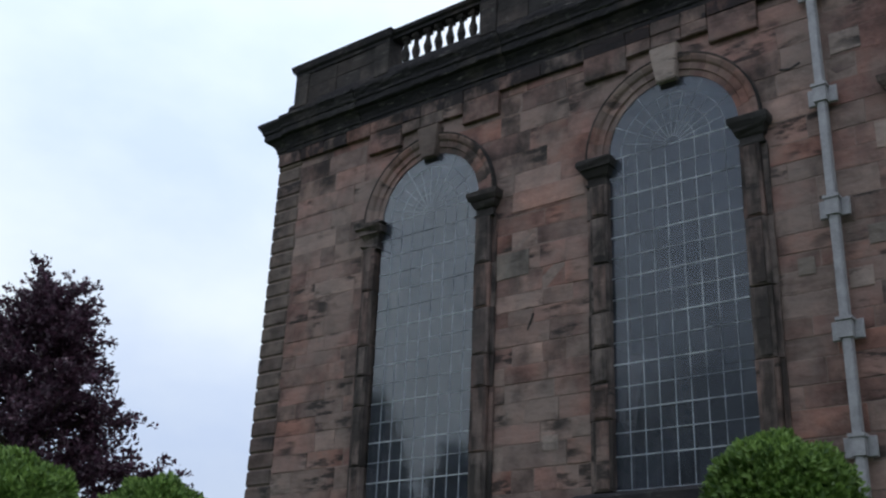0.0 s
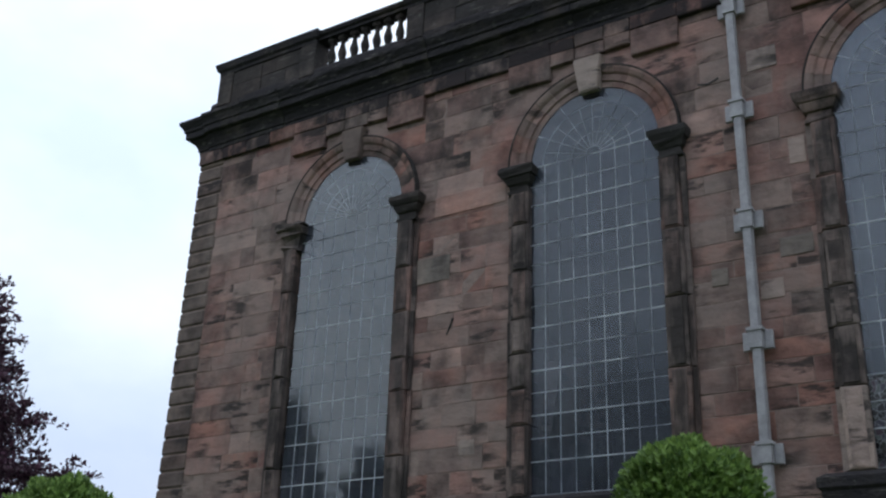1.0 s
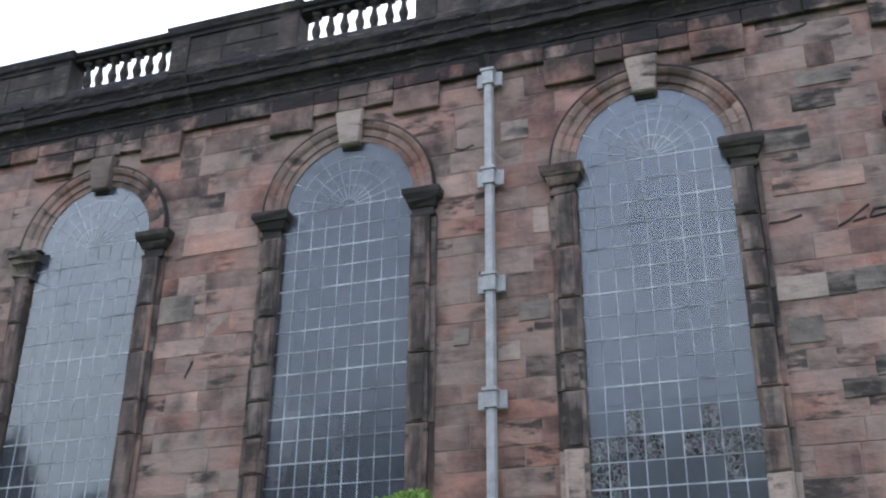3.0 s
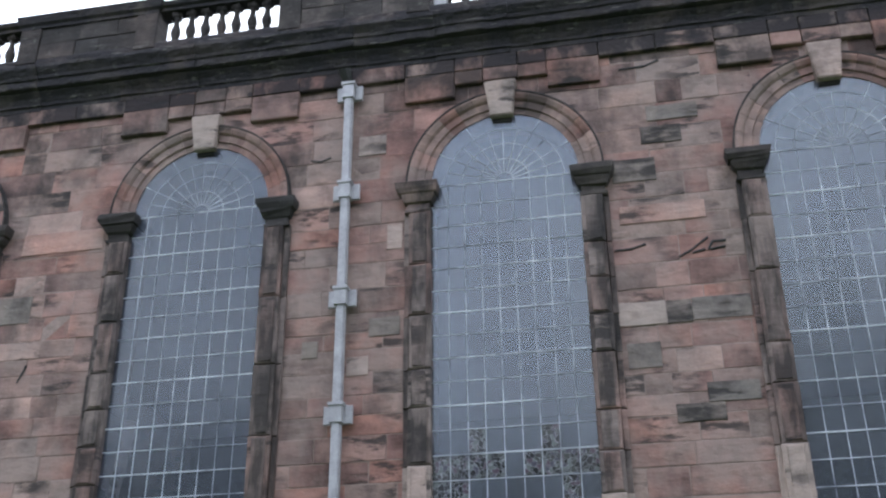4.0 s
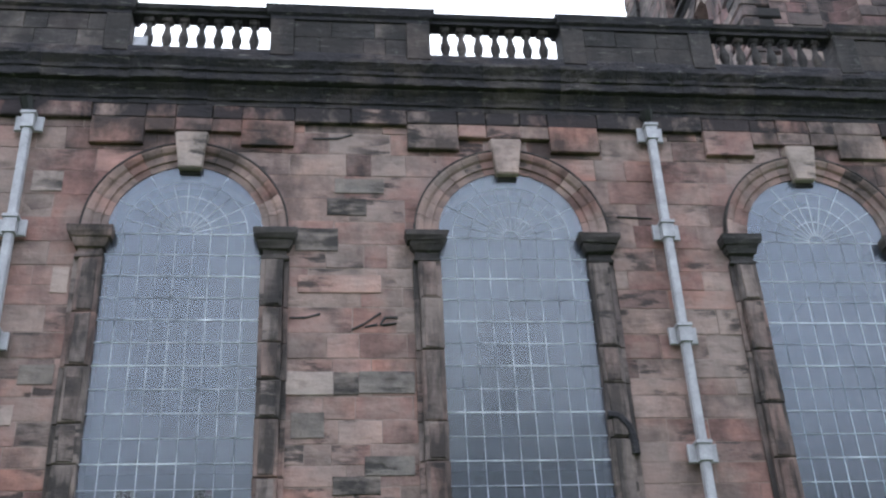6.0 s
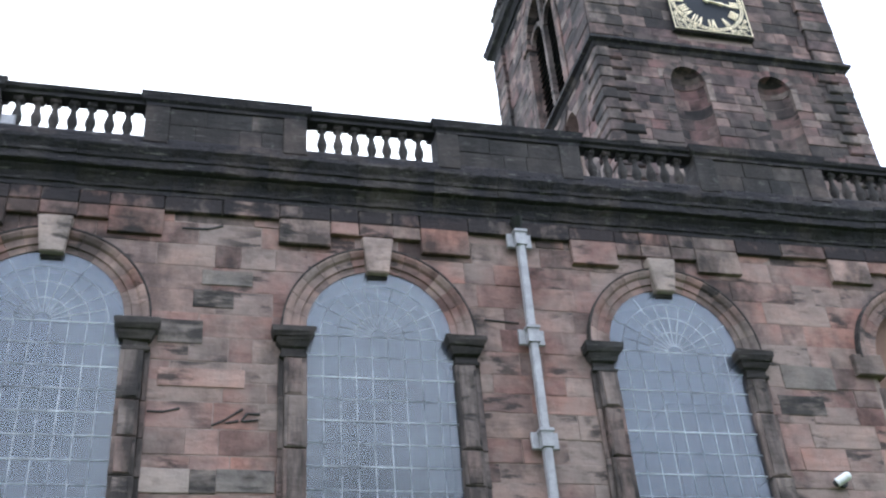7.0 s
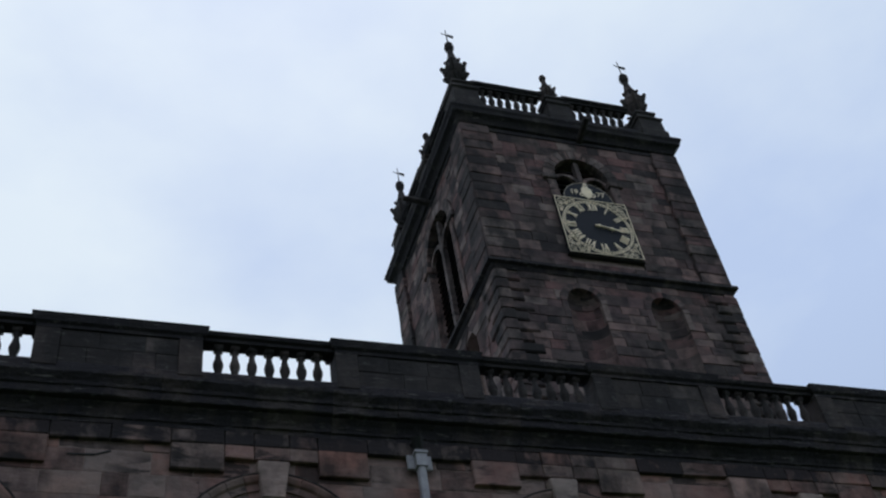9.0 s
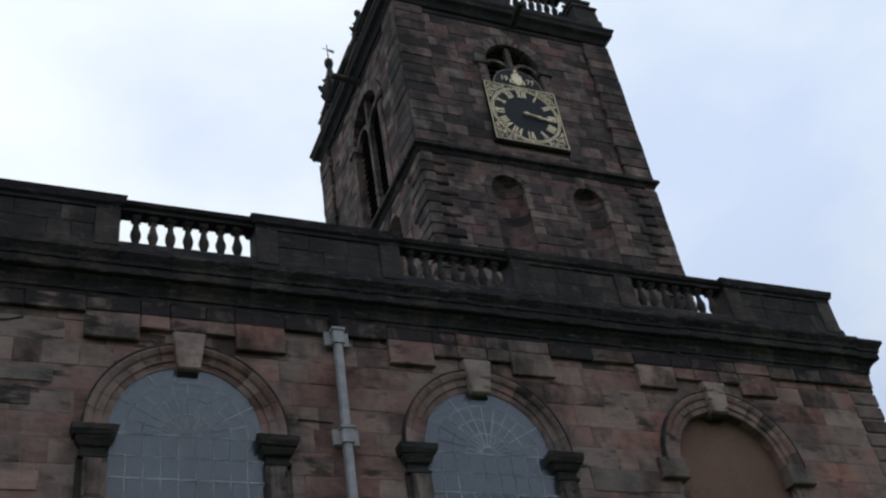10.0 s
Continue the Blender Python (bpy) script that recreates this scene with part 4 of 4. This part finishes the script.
def urn(name, tall, broad, high, vane, w):
    ob = thing(name, (0, 0, 0), "dark knobbly stone urn on a shouldered pedestal" + (" under an iron vane" if vane else ""), "finial", "tower finials")
    bm = bmesh.new()
    ring(bm, -w, w, -w, w, [(0.0, -0.79), (0.05, -0.76), (0.05, -0.1), (0.0, -0.02), (-0.01, tall * 0.55), (0.05, tall * 0.60), (0.05, tall * 0.68), (-0.08, tall * 0.86), (-0.12, tall), (-0.06, tall + 0.05), (-0.06, tall + 0.15), (-0.18, tall + 0.2)])
    part("pedestal", fixed(bm), m_dark, ob)
    bm = bmesh.new()
    t = tall + 0.16
    lathe(bm, [(r * broad, t + z * high) for r, z in ((0.36, 0), (0.40, 0.08), (0.28, 0.16), (0.26, 0.26), (0.38, 0.40), (0.47, 0.58), (0.50, 0.74), (0.42, 0.88), (0.30, 0.98), (0.24, 1.12), (0.28, 1.20), (0.20, 1.34), (0.14, 1.56), (0.12, 1.70), (0.19, 1.78), (0.22, 1.90), (0.18, 2.02), (0.05, 2.08))], seg=12)
    for j in range(6):
        a = j * math.pi / 3
        for r0, z0, r1, z1, th in ((0.38, 0.56, 0.60, 0.78, 0.13), (0.30, 0.22, 0.50, 0.36, 0.10), (0.22, 1.00, 0.38, 1.12, 0.09)):
            tube(bm, (r0 * broad * math.cos(a), r0 * broad * math.sin(a), t + z0 * high), (r1 * broad * math.cos(a), r1 * broad * math.sin(a), t + z1 * high), th * broad, th * 0.7 * broad, 6)
    part("urn", fixed(bm), m_dark, ob)
    if vane:
        z = t + 2.05 * high
        bm = bmesh.new()
        tube(bm, (0, 0, z), (0, 0, z + 0.92), 0.03, 0.018, 6)
        tube(bm, (-0.20, 0, z + 0.66), (0.22, 0.05, z + 0.56), 0.018, 0.018, 5)
        prism(bm, [(0.05, z + 0.56), (0.26, z + 0.46), (0.28, z + 0.62), (0.05, z + 0.66)], -0.01, 0.01)
        part("vane", fixed(bm), m_iron, ob)
    return ob


corner = urn("corner_finial", 0.96, 0.84, 1.32, True, 0.47)
corner.matrix_basis = Matrix.Translation((TX - TH + 0.46, TY - TH + 0.46, PZ + 0.76))
for x, y in ((1, -1), (-1, 1), (1, 1)):
    copy_thing(corner, Matrix.Translation((TX + x * (TH - 0.46) + (0.24 if x > 0 else 0), TY + y * (TH - 0.46), PZ + 0.76)))
middle = urn("middle_finial", 0.97, 0.60, 0.80, False, 0.43)
middle.matrix_basis = Matrix.Translation((TX + 0.06, TY - TH + 0.45, PZ + 0.76))
for x, y in ((-1, 0), (1, 0), (0, 1)):
    copy_thing(middle, Matrix.Translation((TX + x * (TH - 0.45), TY + y * (TH - 0.45), PZ + 0.76)))
for k, off in ((0, 0.35), (3, 0.3)):
    bm = bmesh.new()
    tube(bm, (off, -TH, TOP - 0.05), (off - 0.05, -TH - 0.95, TOP + 0.12), 0.13, 0.10, 8)
    bm.transform(turned(k))
    part("water_spout", fixed(bm), m_dark, tower)

# ---- clock ----
CZ, CXX, CH = 25.20, TX - 0.12, 1.23
clock = thing("clock", (CXX, TY - TH - 0.14, CZ), "square black and gilt tower clock with an arched 1977 plaque", "clock")
bm = bmesh.new()
box(bm, -CH, CH, -0.05, 0.06, -CH, CH)
part("face", fixed(bm), m_clock, clock)
bm = bmesh.new()
prism(bm, [(0.86 * math.cos(math.pi * j / 20), CH + 0.82 * math.sin(math.pi * j / 20)) for j in range(21)], -0.045, 0.12)
part("plaque", fixed(bm), m_clock, clock, "arched black plaque")
bm = bmesh.new()
for j in range(24):
    a, b = math.pi * j / 24, math.pi * (j + 1) / 24
    prism(bm, [(r * math.cos(t), CH + r * 0.953 * math.sin(t)) for r, t in ((0.835, a), (0.86, a), (0.86, b), (0.835, b))], -0.055, -0.04)
part("plaque_rim", fixed(bm), m_dull, clock, "thin tarnished rim")
bm = bmesh.new()
for s in (-1, 1):
    a, b = sorted((s * (CH - 0.024), s * CH))
    box(bm, a, b, -0.075, -0.045, -CH, CH)
    box(bm, -CH, CH, -0.07, -0.045, a, b)
part("border", fixed(bm), m_gold, clock, "gilt border")


def ring_flat(bm, r0, r1, y0, y1, seg=48, x=0.0, z=0.0, a0=0.0, a1=2 * math.pi):
    for j in range(seg):
        a, b = a0 + (a1 - a0) * j / seg, a0 + (a1 - a0) * (j + 1) / seg
        prism(bm, [(x + r * math.cos(t), z + r * math.sin(t)) for r, t in ((r0, a), (r1, a), (r1, b), (r0, b))], y0, y1)


bm = bmesh.new()
ring_flat(bm, 1.08, 1.10, -0.07, -0.045)
ring_flat(bm, 1.155, 1.175, -0.07, -0.045)
for j in range(60):
    a = 2 * math.pi * j / 60
    w = 0.035 if j % 5 == 0 else 0.02
    d, e = Vector((math.cos(a), math.sin(a))), Vector((-math.sin(a), math.cos(a))) * w
    prism(bm, [tuple(v) for v in (d * 1.10 - e, d * 1.155 - e, d * 1.155 + e, d * 1.10 + e)], -0.065, -0.045)
part("minute_ring", fixed(bm), m_gold, clock, "gilt minute ring")


def stroke(bm, p, q, w, y0=-0.075, y1=-0.045):
    p, q = Vector(p), Vector(q)
    e = Vector((-(q - p).y, (q - p).x)).normalized() * w / 2
    prism(bm, [tuple(v) for v in (p - e, q - e, q + e, p + e)], y0, y1)


NUMERALS = ["XII", "I", "II", "III", "IIII", "V", "VI", "VII", "VIII", "IX", "X", "XI"]
for j, text in enumerate(NUMERALS):
    bm = bmesh.new()
    wid = {"I": 0.085, "V": 0.17, "X": 0.17}
    total = sum(wid[ch] for ch in text)
    x = -total / 2
    yb = -0.045
    for q, ch in enumerate(text):
        w, dy = wid[ch], 0.002 * q
        if ch == "I":
            stroke(bm, (x + w / 2, 0.76), (x + w / 2, 1.03), 0.044, -0.075 - dy)
        elif ch == "V":
            stroke(bm, (x + 0.03, 1.05), (x + w / 2, 0.74), 0.048, -0.075 - dy)
            stroke(bm, (x + w - 0.03, 1.05), (x + w / 2, 0.74), 0.028, -0.073 - dy)
        else:
            stroke(bm, (x + 0.03, 1.05), (x + w - 0.03, 0.74), 0.048, -0.075 - dy)
            stroke(bm, (x + w - 0.03, 1.05), (x + 0.03, 0.74), 0.028, -0.073 - dy)
        x += w
    bm.transform(Matrix.Rotation(2 * math.pi * j / 12, 4, 'Y'))
    part("numeral", fixed(bm), m_gold, clock)
for nm, ang, ln, w in (("hour_pointer", 98, 0.62, 0.085), ("minute_pointer", 101, 0.98, 0.045)):
    bm = bmesh.new()
    y = -0.10 if ln < 0.8 else -0.13
    prism(bm, [(-w * 0.3, -0.12), (w * 0.3, -0.12), (w / 2, ln * 0.55), (w * 0.9, ln * 0.72), (0, ln), (-w * 0.9, ln * 0.72), (-w / 2, ln * 0.55)], y - 0.012, y + 0.012)
    ring_flat(bm, 0.0, 0.055, y - 0.014, y + 0.03, 16)
    bm.transform(Matrix.Rotation(radians(ang), 4, 'Y'))
    part(nm, fixed(bm), m_gold, clock)
for sx in (-1, 1):
    for sz in (-1, 1):
        for (u, v, r, a0) in ((1.02, 1.02, 0.13, 0), (1.07, 0.79, 0.10, 1), (0.79, 1.07, 0.10, 2), (1.11, 0.61, 0.065, 3), (0.61, 1.11, 0.065, 4), (0.90, 0.90, 0.07, 5)):
            bm = bmesh.new()
            ring_flat(bm, r - 0.022, r, -0.068, -0.045, 14, sx * u, sz * v, a0, a0 + 5.2)
            ring_flat(bm, r * 0.25, r * 0.25 + 0.02, -0.064, -0.045, 8, sx * u, sz * v, a0 + 2.0, a0 + 6.5)
            part("scroll", fixed(bm), m_gold, clock, "gilt corner scroll")
bm = bmesh.new()
prism(bm, [(-0.15, 1.72), (-0.17, 1.52), (-0.10, 1.38), (0, 1.30), (0.10, 1.38), (0.17, 1.52), (0.15, 1.72)], -0.07, -0.04)
prism(bm, [(-0.10, 1.73), (-0.06, 1.86), (0, 1.80), (0.06, 1.86), (0.10, 1.73)], -0.065, -0.04)
ring_flat(bm, 0.0, 0.05, -0.065, -0.04, 10, 0, 1.91)
for s in (-1, 1):
    ring_flat(bm, 0.04, 0.08, -0.062, -0.04, 10, s * 0.17, 1.46)
bmesh.ops.scale(bm, vec=(1.12, 1.0, 1.12), space=Matrix.Translation((0, 0, -1.30)), verts=bm.verts)
part("crest", fixed(bm), m_gold, clock, "gilt crest")
for txt, x in (("19", -0.46), ("77", 0.46)):
    cu = bpy.data.curves.new("year", 'FONT')
    cu.body, cu.size, cu.extrude = txt, 0.29, 0.012
    cu.align_x, cu.align_y = 'CENTER', 'CENTER'
    cu.materials.append(m_gold)
    o = new("year", cu)
    o.parent = clock
    o.matrix_basis = Matrix.Translation((x, -0.06, 1.54)) @ Matrix.Rotation(math.pi / 2, 4, 'X')
bm = bmesh.new()
box(bm, -CH - 0.04, CH + 0.04, -0.03, 0.14, -CH - 0.06, -CH - 0.01, 0.015)
part("ledge", fixed(bm), m_dark, clock, "stone ledge")

# ---- planting ----


def leaf_cloud(name, pts, dirs, size, mat, parent, slim=0.45, seed=1):
    """Many small folded leaves as one mesh."""
    r = np.random.default_rng(seed)
    n = len(pts)
    d = dirs / np.linalg.norm(dirs, axis=1, keepdims=True)
    side = np.cross(d, r.normal(size=(n, 3)))
    side /= np.linalg.norm(side, axis=1, keepdims=True)
    s = size * r.uniform(0.6, 1.3, (n, 1))
    up = np.cross(side, d) * s * 0.12
    v = np.stack([pts, pts + d * s * 0.5 + side * s * slim * 0.5 + up, pts + d * s, pts + d * s * 0.5 - side * s * slim * 0.5 + up], 1).reshape(-1, 3)
    f = (np.arange(n)[:, None] * 4 + np.array([[0, 1, 2, 3]])).tolist()
    me = bpy.data.meshes.new(name)
    me.from_pydata(v.tolist(), [], f)
    me.materials.append(mat)
    ob = new(name, me)
    ob.parent = parent
    return ob


def round_bush(x, y, top, rad, seed):
    r = np.random.default_rng(seed)
    ob = thing("clipped_bush", (x, y, 0), "clipped round green laurel bush on a short stem", "bush", "clipped bushes")
    bm = bmesh.new()
    tube(bm, (0, 0, 0), (0, 0, top - 1.2 * rad), 0.06, 0.05, 8)
    part("trunk", fixed(bm), m_bark, ob)
    n = int(9000 * rad * rad / 0.36)
    u = r.normal(size=(n, 3))
    u /= np.linalg.norm(u, axis=1, keepdims=True)
    lump = np.array([noise.noise(Vector(q) * 2.6 + Vector((seed, 0, 0))) for q in u])
    rr = rad * (0.90 + 0.22 * lump) * (1 - 0.22 * r.random(n) ** 1.6)
    pts = u * rr[:, None] * np.array([1.08, 1.08, 1.0]) + np.array([0, 0, top - rad])
    leaf_cloud("crown", pts, u * 0.8 + r.normal(size=(n, 3)) * 0.55 + np.array([0, 0, 0.35]), 0.095, m_green, ob, 0.5, seed)
    return ob


def big_tree(name, x, y, top, rad, foot, mat, label, seed, leaves=42000, size=0.24, limbs=110, dome=1.05):
    r = np.random.default_rng(seed)
    ob = thing(name, (x, y, 0), label, "tree", "churchyard trees")
    bm = bmesh.new()
    tube(bm, (0, 0, -0.3), (0, 0, foot + 2), 0.045 * rad + 0.1, 0.035 * rad + 0.08, 10)
    tube(bm, (0, 0, foot + 2), (0.2, 0.1, top - 1.0), 0.035 * rad + 0.08, 0.04, 8)
    P, Dn = [], []
    for i in range(limbs):
        f = (i + 0.5) / limbs
        h = foot + (top - foot) * f
        out = rad * (1.0 - 0.95 * f ** dome) * min(1.0, 0.6 + 2.2 * f) * r.uniform(0.72, 1.1)
        a = i * 2.39996 + r.uniform(-0.3, 0.3)
        tip = np.array([out * math.cos(a), out * math.sin(a), h + 0.10 * out + r.uniform(-0.3, 0.4)])
        root = np.array([0.0, 0.0, max(foot * 0.8, h - 0.40 * out - 0.4)])
        tube(bm, root, tip, 0.04 + 0.012 * out, 0.012, 5)
        twigs = int(9 + 15 * out / rad)
        for j in range(twigs):
            s = 0.28 + 0.72 * r.random() ** 0.7
            start = root + (tip - root) * s
            way = (tip - root) / max(out, 0.4) * 0.9 + r.normal(size=3) * np.array([0.75, 0.75, 0.30])
            way /= np.linalg.norm(way)
            length = rad * r.uniform(0.10, 0.24)
            m = max(6, int(leaves / (limbs * 17) * r.uniform(0.6, 1.4)))
            t = r.random(m) ** 0.8
            sag = np.stack([np.zeros(m), np.zeros(m), 0.12 * length * np.sin(t * 3)], 1)
            q = start + way * (t * length)[:, None] + sag + r.normal(size=(m, 3)) * size * 0.45 * np.array([1, 1, 0.5])
            P.append(q)
            Dn.append(way[None, :] * 0.9 + r.normal(size=(m, 3)) * 0.6)
    part("trunk", fixed(bm), m_bark, ob)
    leaf_cloud("crown", np.concatenate(P), np.concatenate(Dn), size, mat, ob, 0.6, seed)
    return ob


round_bush(-3.12, 8.0, 3.63, 0.50, 3)
round_bush(-10.72, 6.69, 3.98, 0.70, 5)
round_bush(-10.15, 8.05, 3.94, 0.60, 8)
big_tree("copper_beech", -33.6, 20.6, 14.1, 7.1, 1.4, m_copper, "large copper beech tree with dark purple foliage", 11, 115000, 0.19, 170)
big_tree("green_tree", -28.4, -3.5, 12.4, 3.6, 2.0, m_oak, "tall dark green churchyard tree", 21, 20000, 0.26)
big_tree("green_tree", -24.6, -4.2, 10.0, 3.3, 1.8, m_oak, "lower spreading dark green churchyard tree", 24, 16000, 0.26, 90, 1.8)
for j, (x, y, t, rd) in enumerate(((-27, -19, 15.5, 6), (-20, -18, 17.0, 6), (-13, -19, 15.5, 6), (-6, -18, 15.5, 6), (1, -19, 16.5, 6), (8, -18, 19.0, 7), (15, -18, 18.5, 6.5), (23, -18, 16, 6.5), (30, -19, 15, 6))):
    big_tree("green_tree", x, y, t, rd, 2.2, m_oak, "broad dark green tree across the churchyard", 31 + j, 14000, 0.45, 90, 2.4)

# ---- wall stones last ----
QW = 0.62
stones = coursed(X0 + QW, X1 - QW, 0.0, 11.95, 0.335, [(c, 1.30, SILL - 0.3, SPRING) for c in WINS], 0.34, 1.25, 0.24)
sooty = [s for s in stones if s[4] > 9.9 and rng.random() < (s[4] - 9.9) * 0.30]
stones = [s for s in stones if s not in sooty]
lay(sooty, south, m_frieze, WALL_Y - 0.002)
lay(stones, south, m_wall, WALL_Y - 0.002, single=lambda x, z: -5.3 < x < 4.8 and 4.3 < z < 11.5)
# replaced stones that stand out by their colour, a hair proud of the old face
m_olive = stone("grey_green_sandstone", [(0.0, (0.205, 0.175, 0.158)), (0.5, (0.17, 0.148, 0.137))], soot=0.30)
m_streaked = stone("black_streaked_grey_sandstone", [(0.0, (0.20, 0.165, 0.15)), (0.5, (0.17, 0.14, 0.13))], soot=0.74, soot_scale=2.2, run_scale=(0.8, 0.8, 3.0))
m_salmon = stone("salmon_sandstone", [(0.0, (0.33, 0.195, 0.165)), (0.5, (0.30, 0.175, 0.148))], soot=0.16)
for mat, spots in (
        (m_pale, ((-0.52, 0.15, 7.41, 7.76), (-4.24, -3.80, 10.58, 10.94), (-3.76, -3.53, 8.92, 9.34), (-4.32, -4.00, 7.00, 7.29), (-9.11, -8.84, 5.31, 5.55))),
        (m_olive, ((-0.42, 0.03, 6.80, 7.17), (0.49, 1.27, 7.43, 7.76), (-4.01, -3.55, 7.57, 7.86), (-4.99, -4.75, 7.31, 7.57), (0.15, 0.90, 10.64, 10.90), (0.56, 1.23, 6.28, 6.55), (-10.05, -9.39, 8.25, 8.71), (9.36, 10.30, 9.34, 9.77))),
        (m_streaked, ((-0.42, 0.21, 9.64, 10.03), (0.04, 0.63, 10.25, 10.55), (0.15, 0.49, 7.41, 7.75), (9.18, 9.99, 8.88, 9.23), (0.14, 0.77, 6.03, 6.28))),
        (m_salmon, ((-0.37, 0.83, 8.96, 9.25), (-9.73, -8.32, 9.42, 9.80)))):
    cuts = [ragged_block(mat) for _ in range(2)]
    for k, (xa, xb, za, zb) in enumerate(spots):
        shared("block", cuts[k % 2], south, Matrix.LocRotScale((xa, WALL_Y - 0.021, za), None, (xb - xa, 0.10, zb - za)))
# corner quoins
for side, s in ((X0, 1), (X1, -1)):
    z, j = 0.0, 0
    while z < 11.9:
        h = min(0.31, 12.14 - z)
        w, d = (0.62, 0.95) if j % 2 else (0.66, 0.6)
        bm = bmesh.new()
        a, b = sorted((side - s * 0.035, side + s * w))
        box(bm, a, b, WALL_Y - 0.03, WALL_Y + d, z + 0.008, z + h - 0.008)
        bmesh.ops.bevel(bm, geom=list(bm.edges), offset=0.034, segments=1, affect='EDGES')
        part("quoin", fixed(bm), m_quoin, south)
        z += 0.31
        j += 1
# tower stones
for k in range(4):
    if k in (1, 2):
        continue
    place = turned(k)
    up = coursed(-TH + 0.8, TH - 0.8, STR + 0.2, TOP - 0.25, 0.34, [(BELLS[k][0], BELLS[k][1] + 0.2, BELLS[k][2] - 0.1, BELLS[k][3])], 0.35, 0.9, 0.2)
    lay(up, tower, m_tower, -TH - 0.004, single=lambda x, z: False, rough=0.03, place=place)
    low = coursed(-TH + 0.7, TH - 0.7, 13.0, STR - 0.1, 0.34, [(-1.28, 0.55, 17.0, NSP), (1.38, 0.55, 17.0, NSP)], 0.35, 0.9, 0.2)
    lay(low, tower, m_tower, -TH - 0.004, single=lambda x, z: k == 0 and z > 18.5, rough=0.03, place=place)
# iron-dark seams in the stone face
for pts in (((-9.41, 7.29), (-9.34, 7.45), (-9.30, 7.56)), ((0.40, 8.39), (0.56, 8.47), (0.81, 8.65)), ((0.58, 8.43), (0.76, 8.47)), ((1.03, 8.49), (0.84, 8.46), (0.80, 8.47), (0.87, 8.58), (1.05, 8.58)),
            ((-0.47, 8.57), (-0.25, 8.57), (-0.04, 8.63)), ((-0.18, 11.62), (0.20, 11.63), (0.42, 11.71)), ((-5.0, 10.6), (-4.85, 10.56), (-4.68, 10.62)), ((5.0, 10.28), (4.45, 10.30))):
    bm = bmesh.new()
    for (x0, z0), (x1, z1) in zip(pts, pts[1:]):
        tube(bm, (x0, WALL_Y - 0.010, z0), (x1, WALL_Y - 0.010, z1), 0.014, 0.020, 5)
    part("seam", fixed(bm), m_iron, south, "dark seam")
# a pale board leaning behind the second window
bm = bmesh.new()
prism(bm, [(-7.77, 5.40), (-7.62, 5.40), (-7.42, 6.60), (-7.65, 6.64)], GLASS_Y + 0.10, GLASS_Y + 0.12)
tagged(part("leaning_board", fixed(bm), m_pale), "pale narrow board leaning inside the leaded window", "board")
# small fittings
cam_box = thing("security_camera", (9.88, WALL_Y - 0.02, 7.76), "white security camera on a black wall bracket", "camera")
cam_box.scale = (0.78, 0.78, 0.78)
bm = bmesh.new()
lathe(bm, [(0.11, 0.0), (0.12, 0.03), (0.10, 0.06)], seg=14)
bm.transform(Matrix.Rotation(math.pi / 2, 4, 'X'))
part("bracket", fixed(bm), m_iron, cam_box, "black round bracket")
bm = bmesh.new()
lathe(bm, [(0.06, -0.16), (0.085, -0.14), (0.09, 0.10), (0.07, 0.15), (0.03, 0.17)], seg=14)
bm.transform(Matrix.Translation((-0.06, -0.17, 0.02)) @ Matrix.Rotation(radians(62), 4, 'Y') @ Matrix.Rotation(radians(25), 4, 'X'))
part("housing", fixed(bm), m_white, cam_box, "white housing")
bm = bmesh.new()
lathe(bm, [(0.065, -0.20), (0.07, -0.15)], seg=12)
bm.transform(Matrix.Translation((-0.06, -0.17, 0.02)) @ Matrix.Rotation(radians(62), 4, 'Y') @ Matrix.Rotation(radians(25), 4, 'X'))
part("lens_hood", fixed(bm), m_iron, cam_box, "black lens hood")
flood = thing("floodlight", (-2.92, WALL_Y - 0.02, 13.13), "small grey floodlight standing in the balustrade", "lamp")
bm = bmesh.new()
box(bm, -0.11, 0.11, -0.08, 0.08, 0.06, 0.34, 0.02)
part("body", fixed(bm), m_pipe, flood)
bm = bmesh.new()
box(bm, -0.03, 0.03, -0.03, 0.03, 0.0, 0.07)
part("foot", fixed(bm), m_iron, flood)
# dark stair to the gallery, in front of the far window
c = WINS[4]
bm = bmesh.new()
prism(bm, [(c - 7.2, 0.1), (c + 1.3, 10.8), (c + 3.0, 10.8), (c + 3.0, 0.1)], 31.6, 31.9)
tagged(part("gallery_stair", fixed(bm), m_floor), "dark timber gallery stair inside the church", "stair")
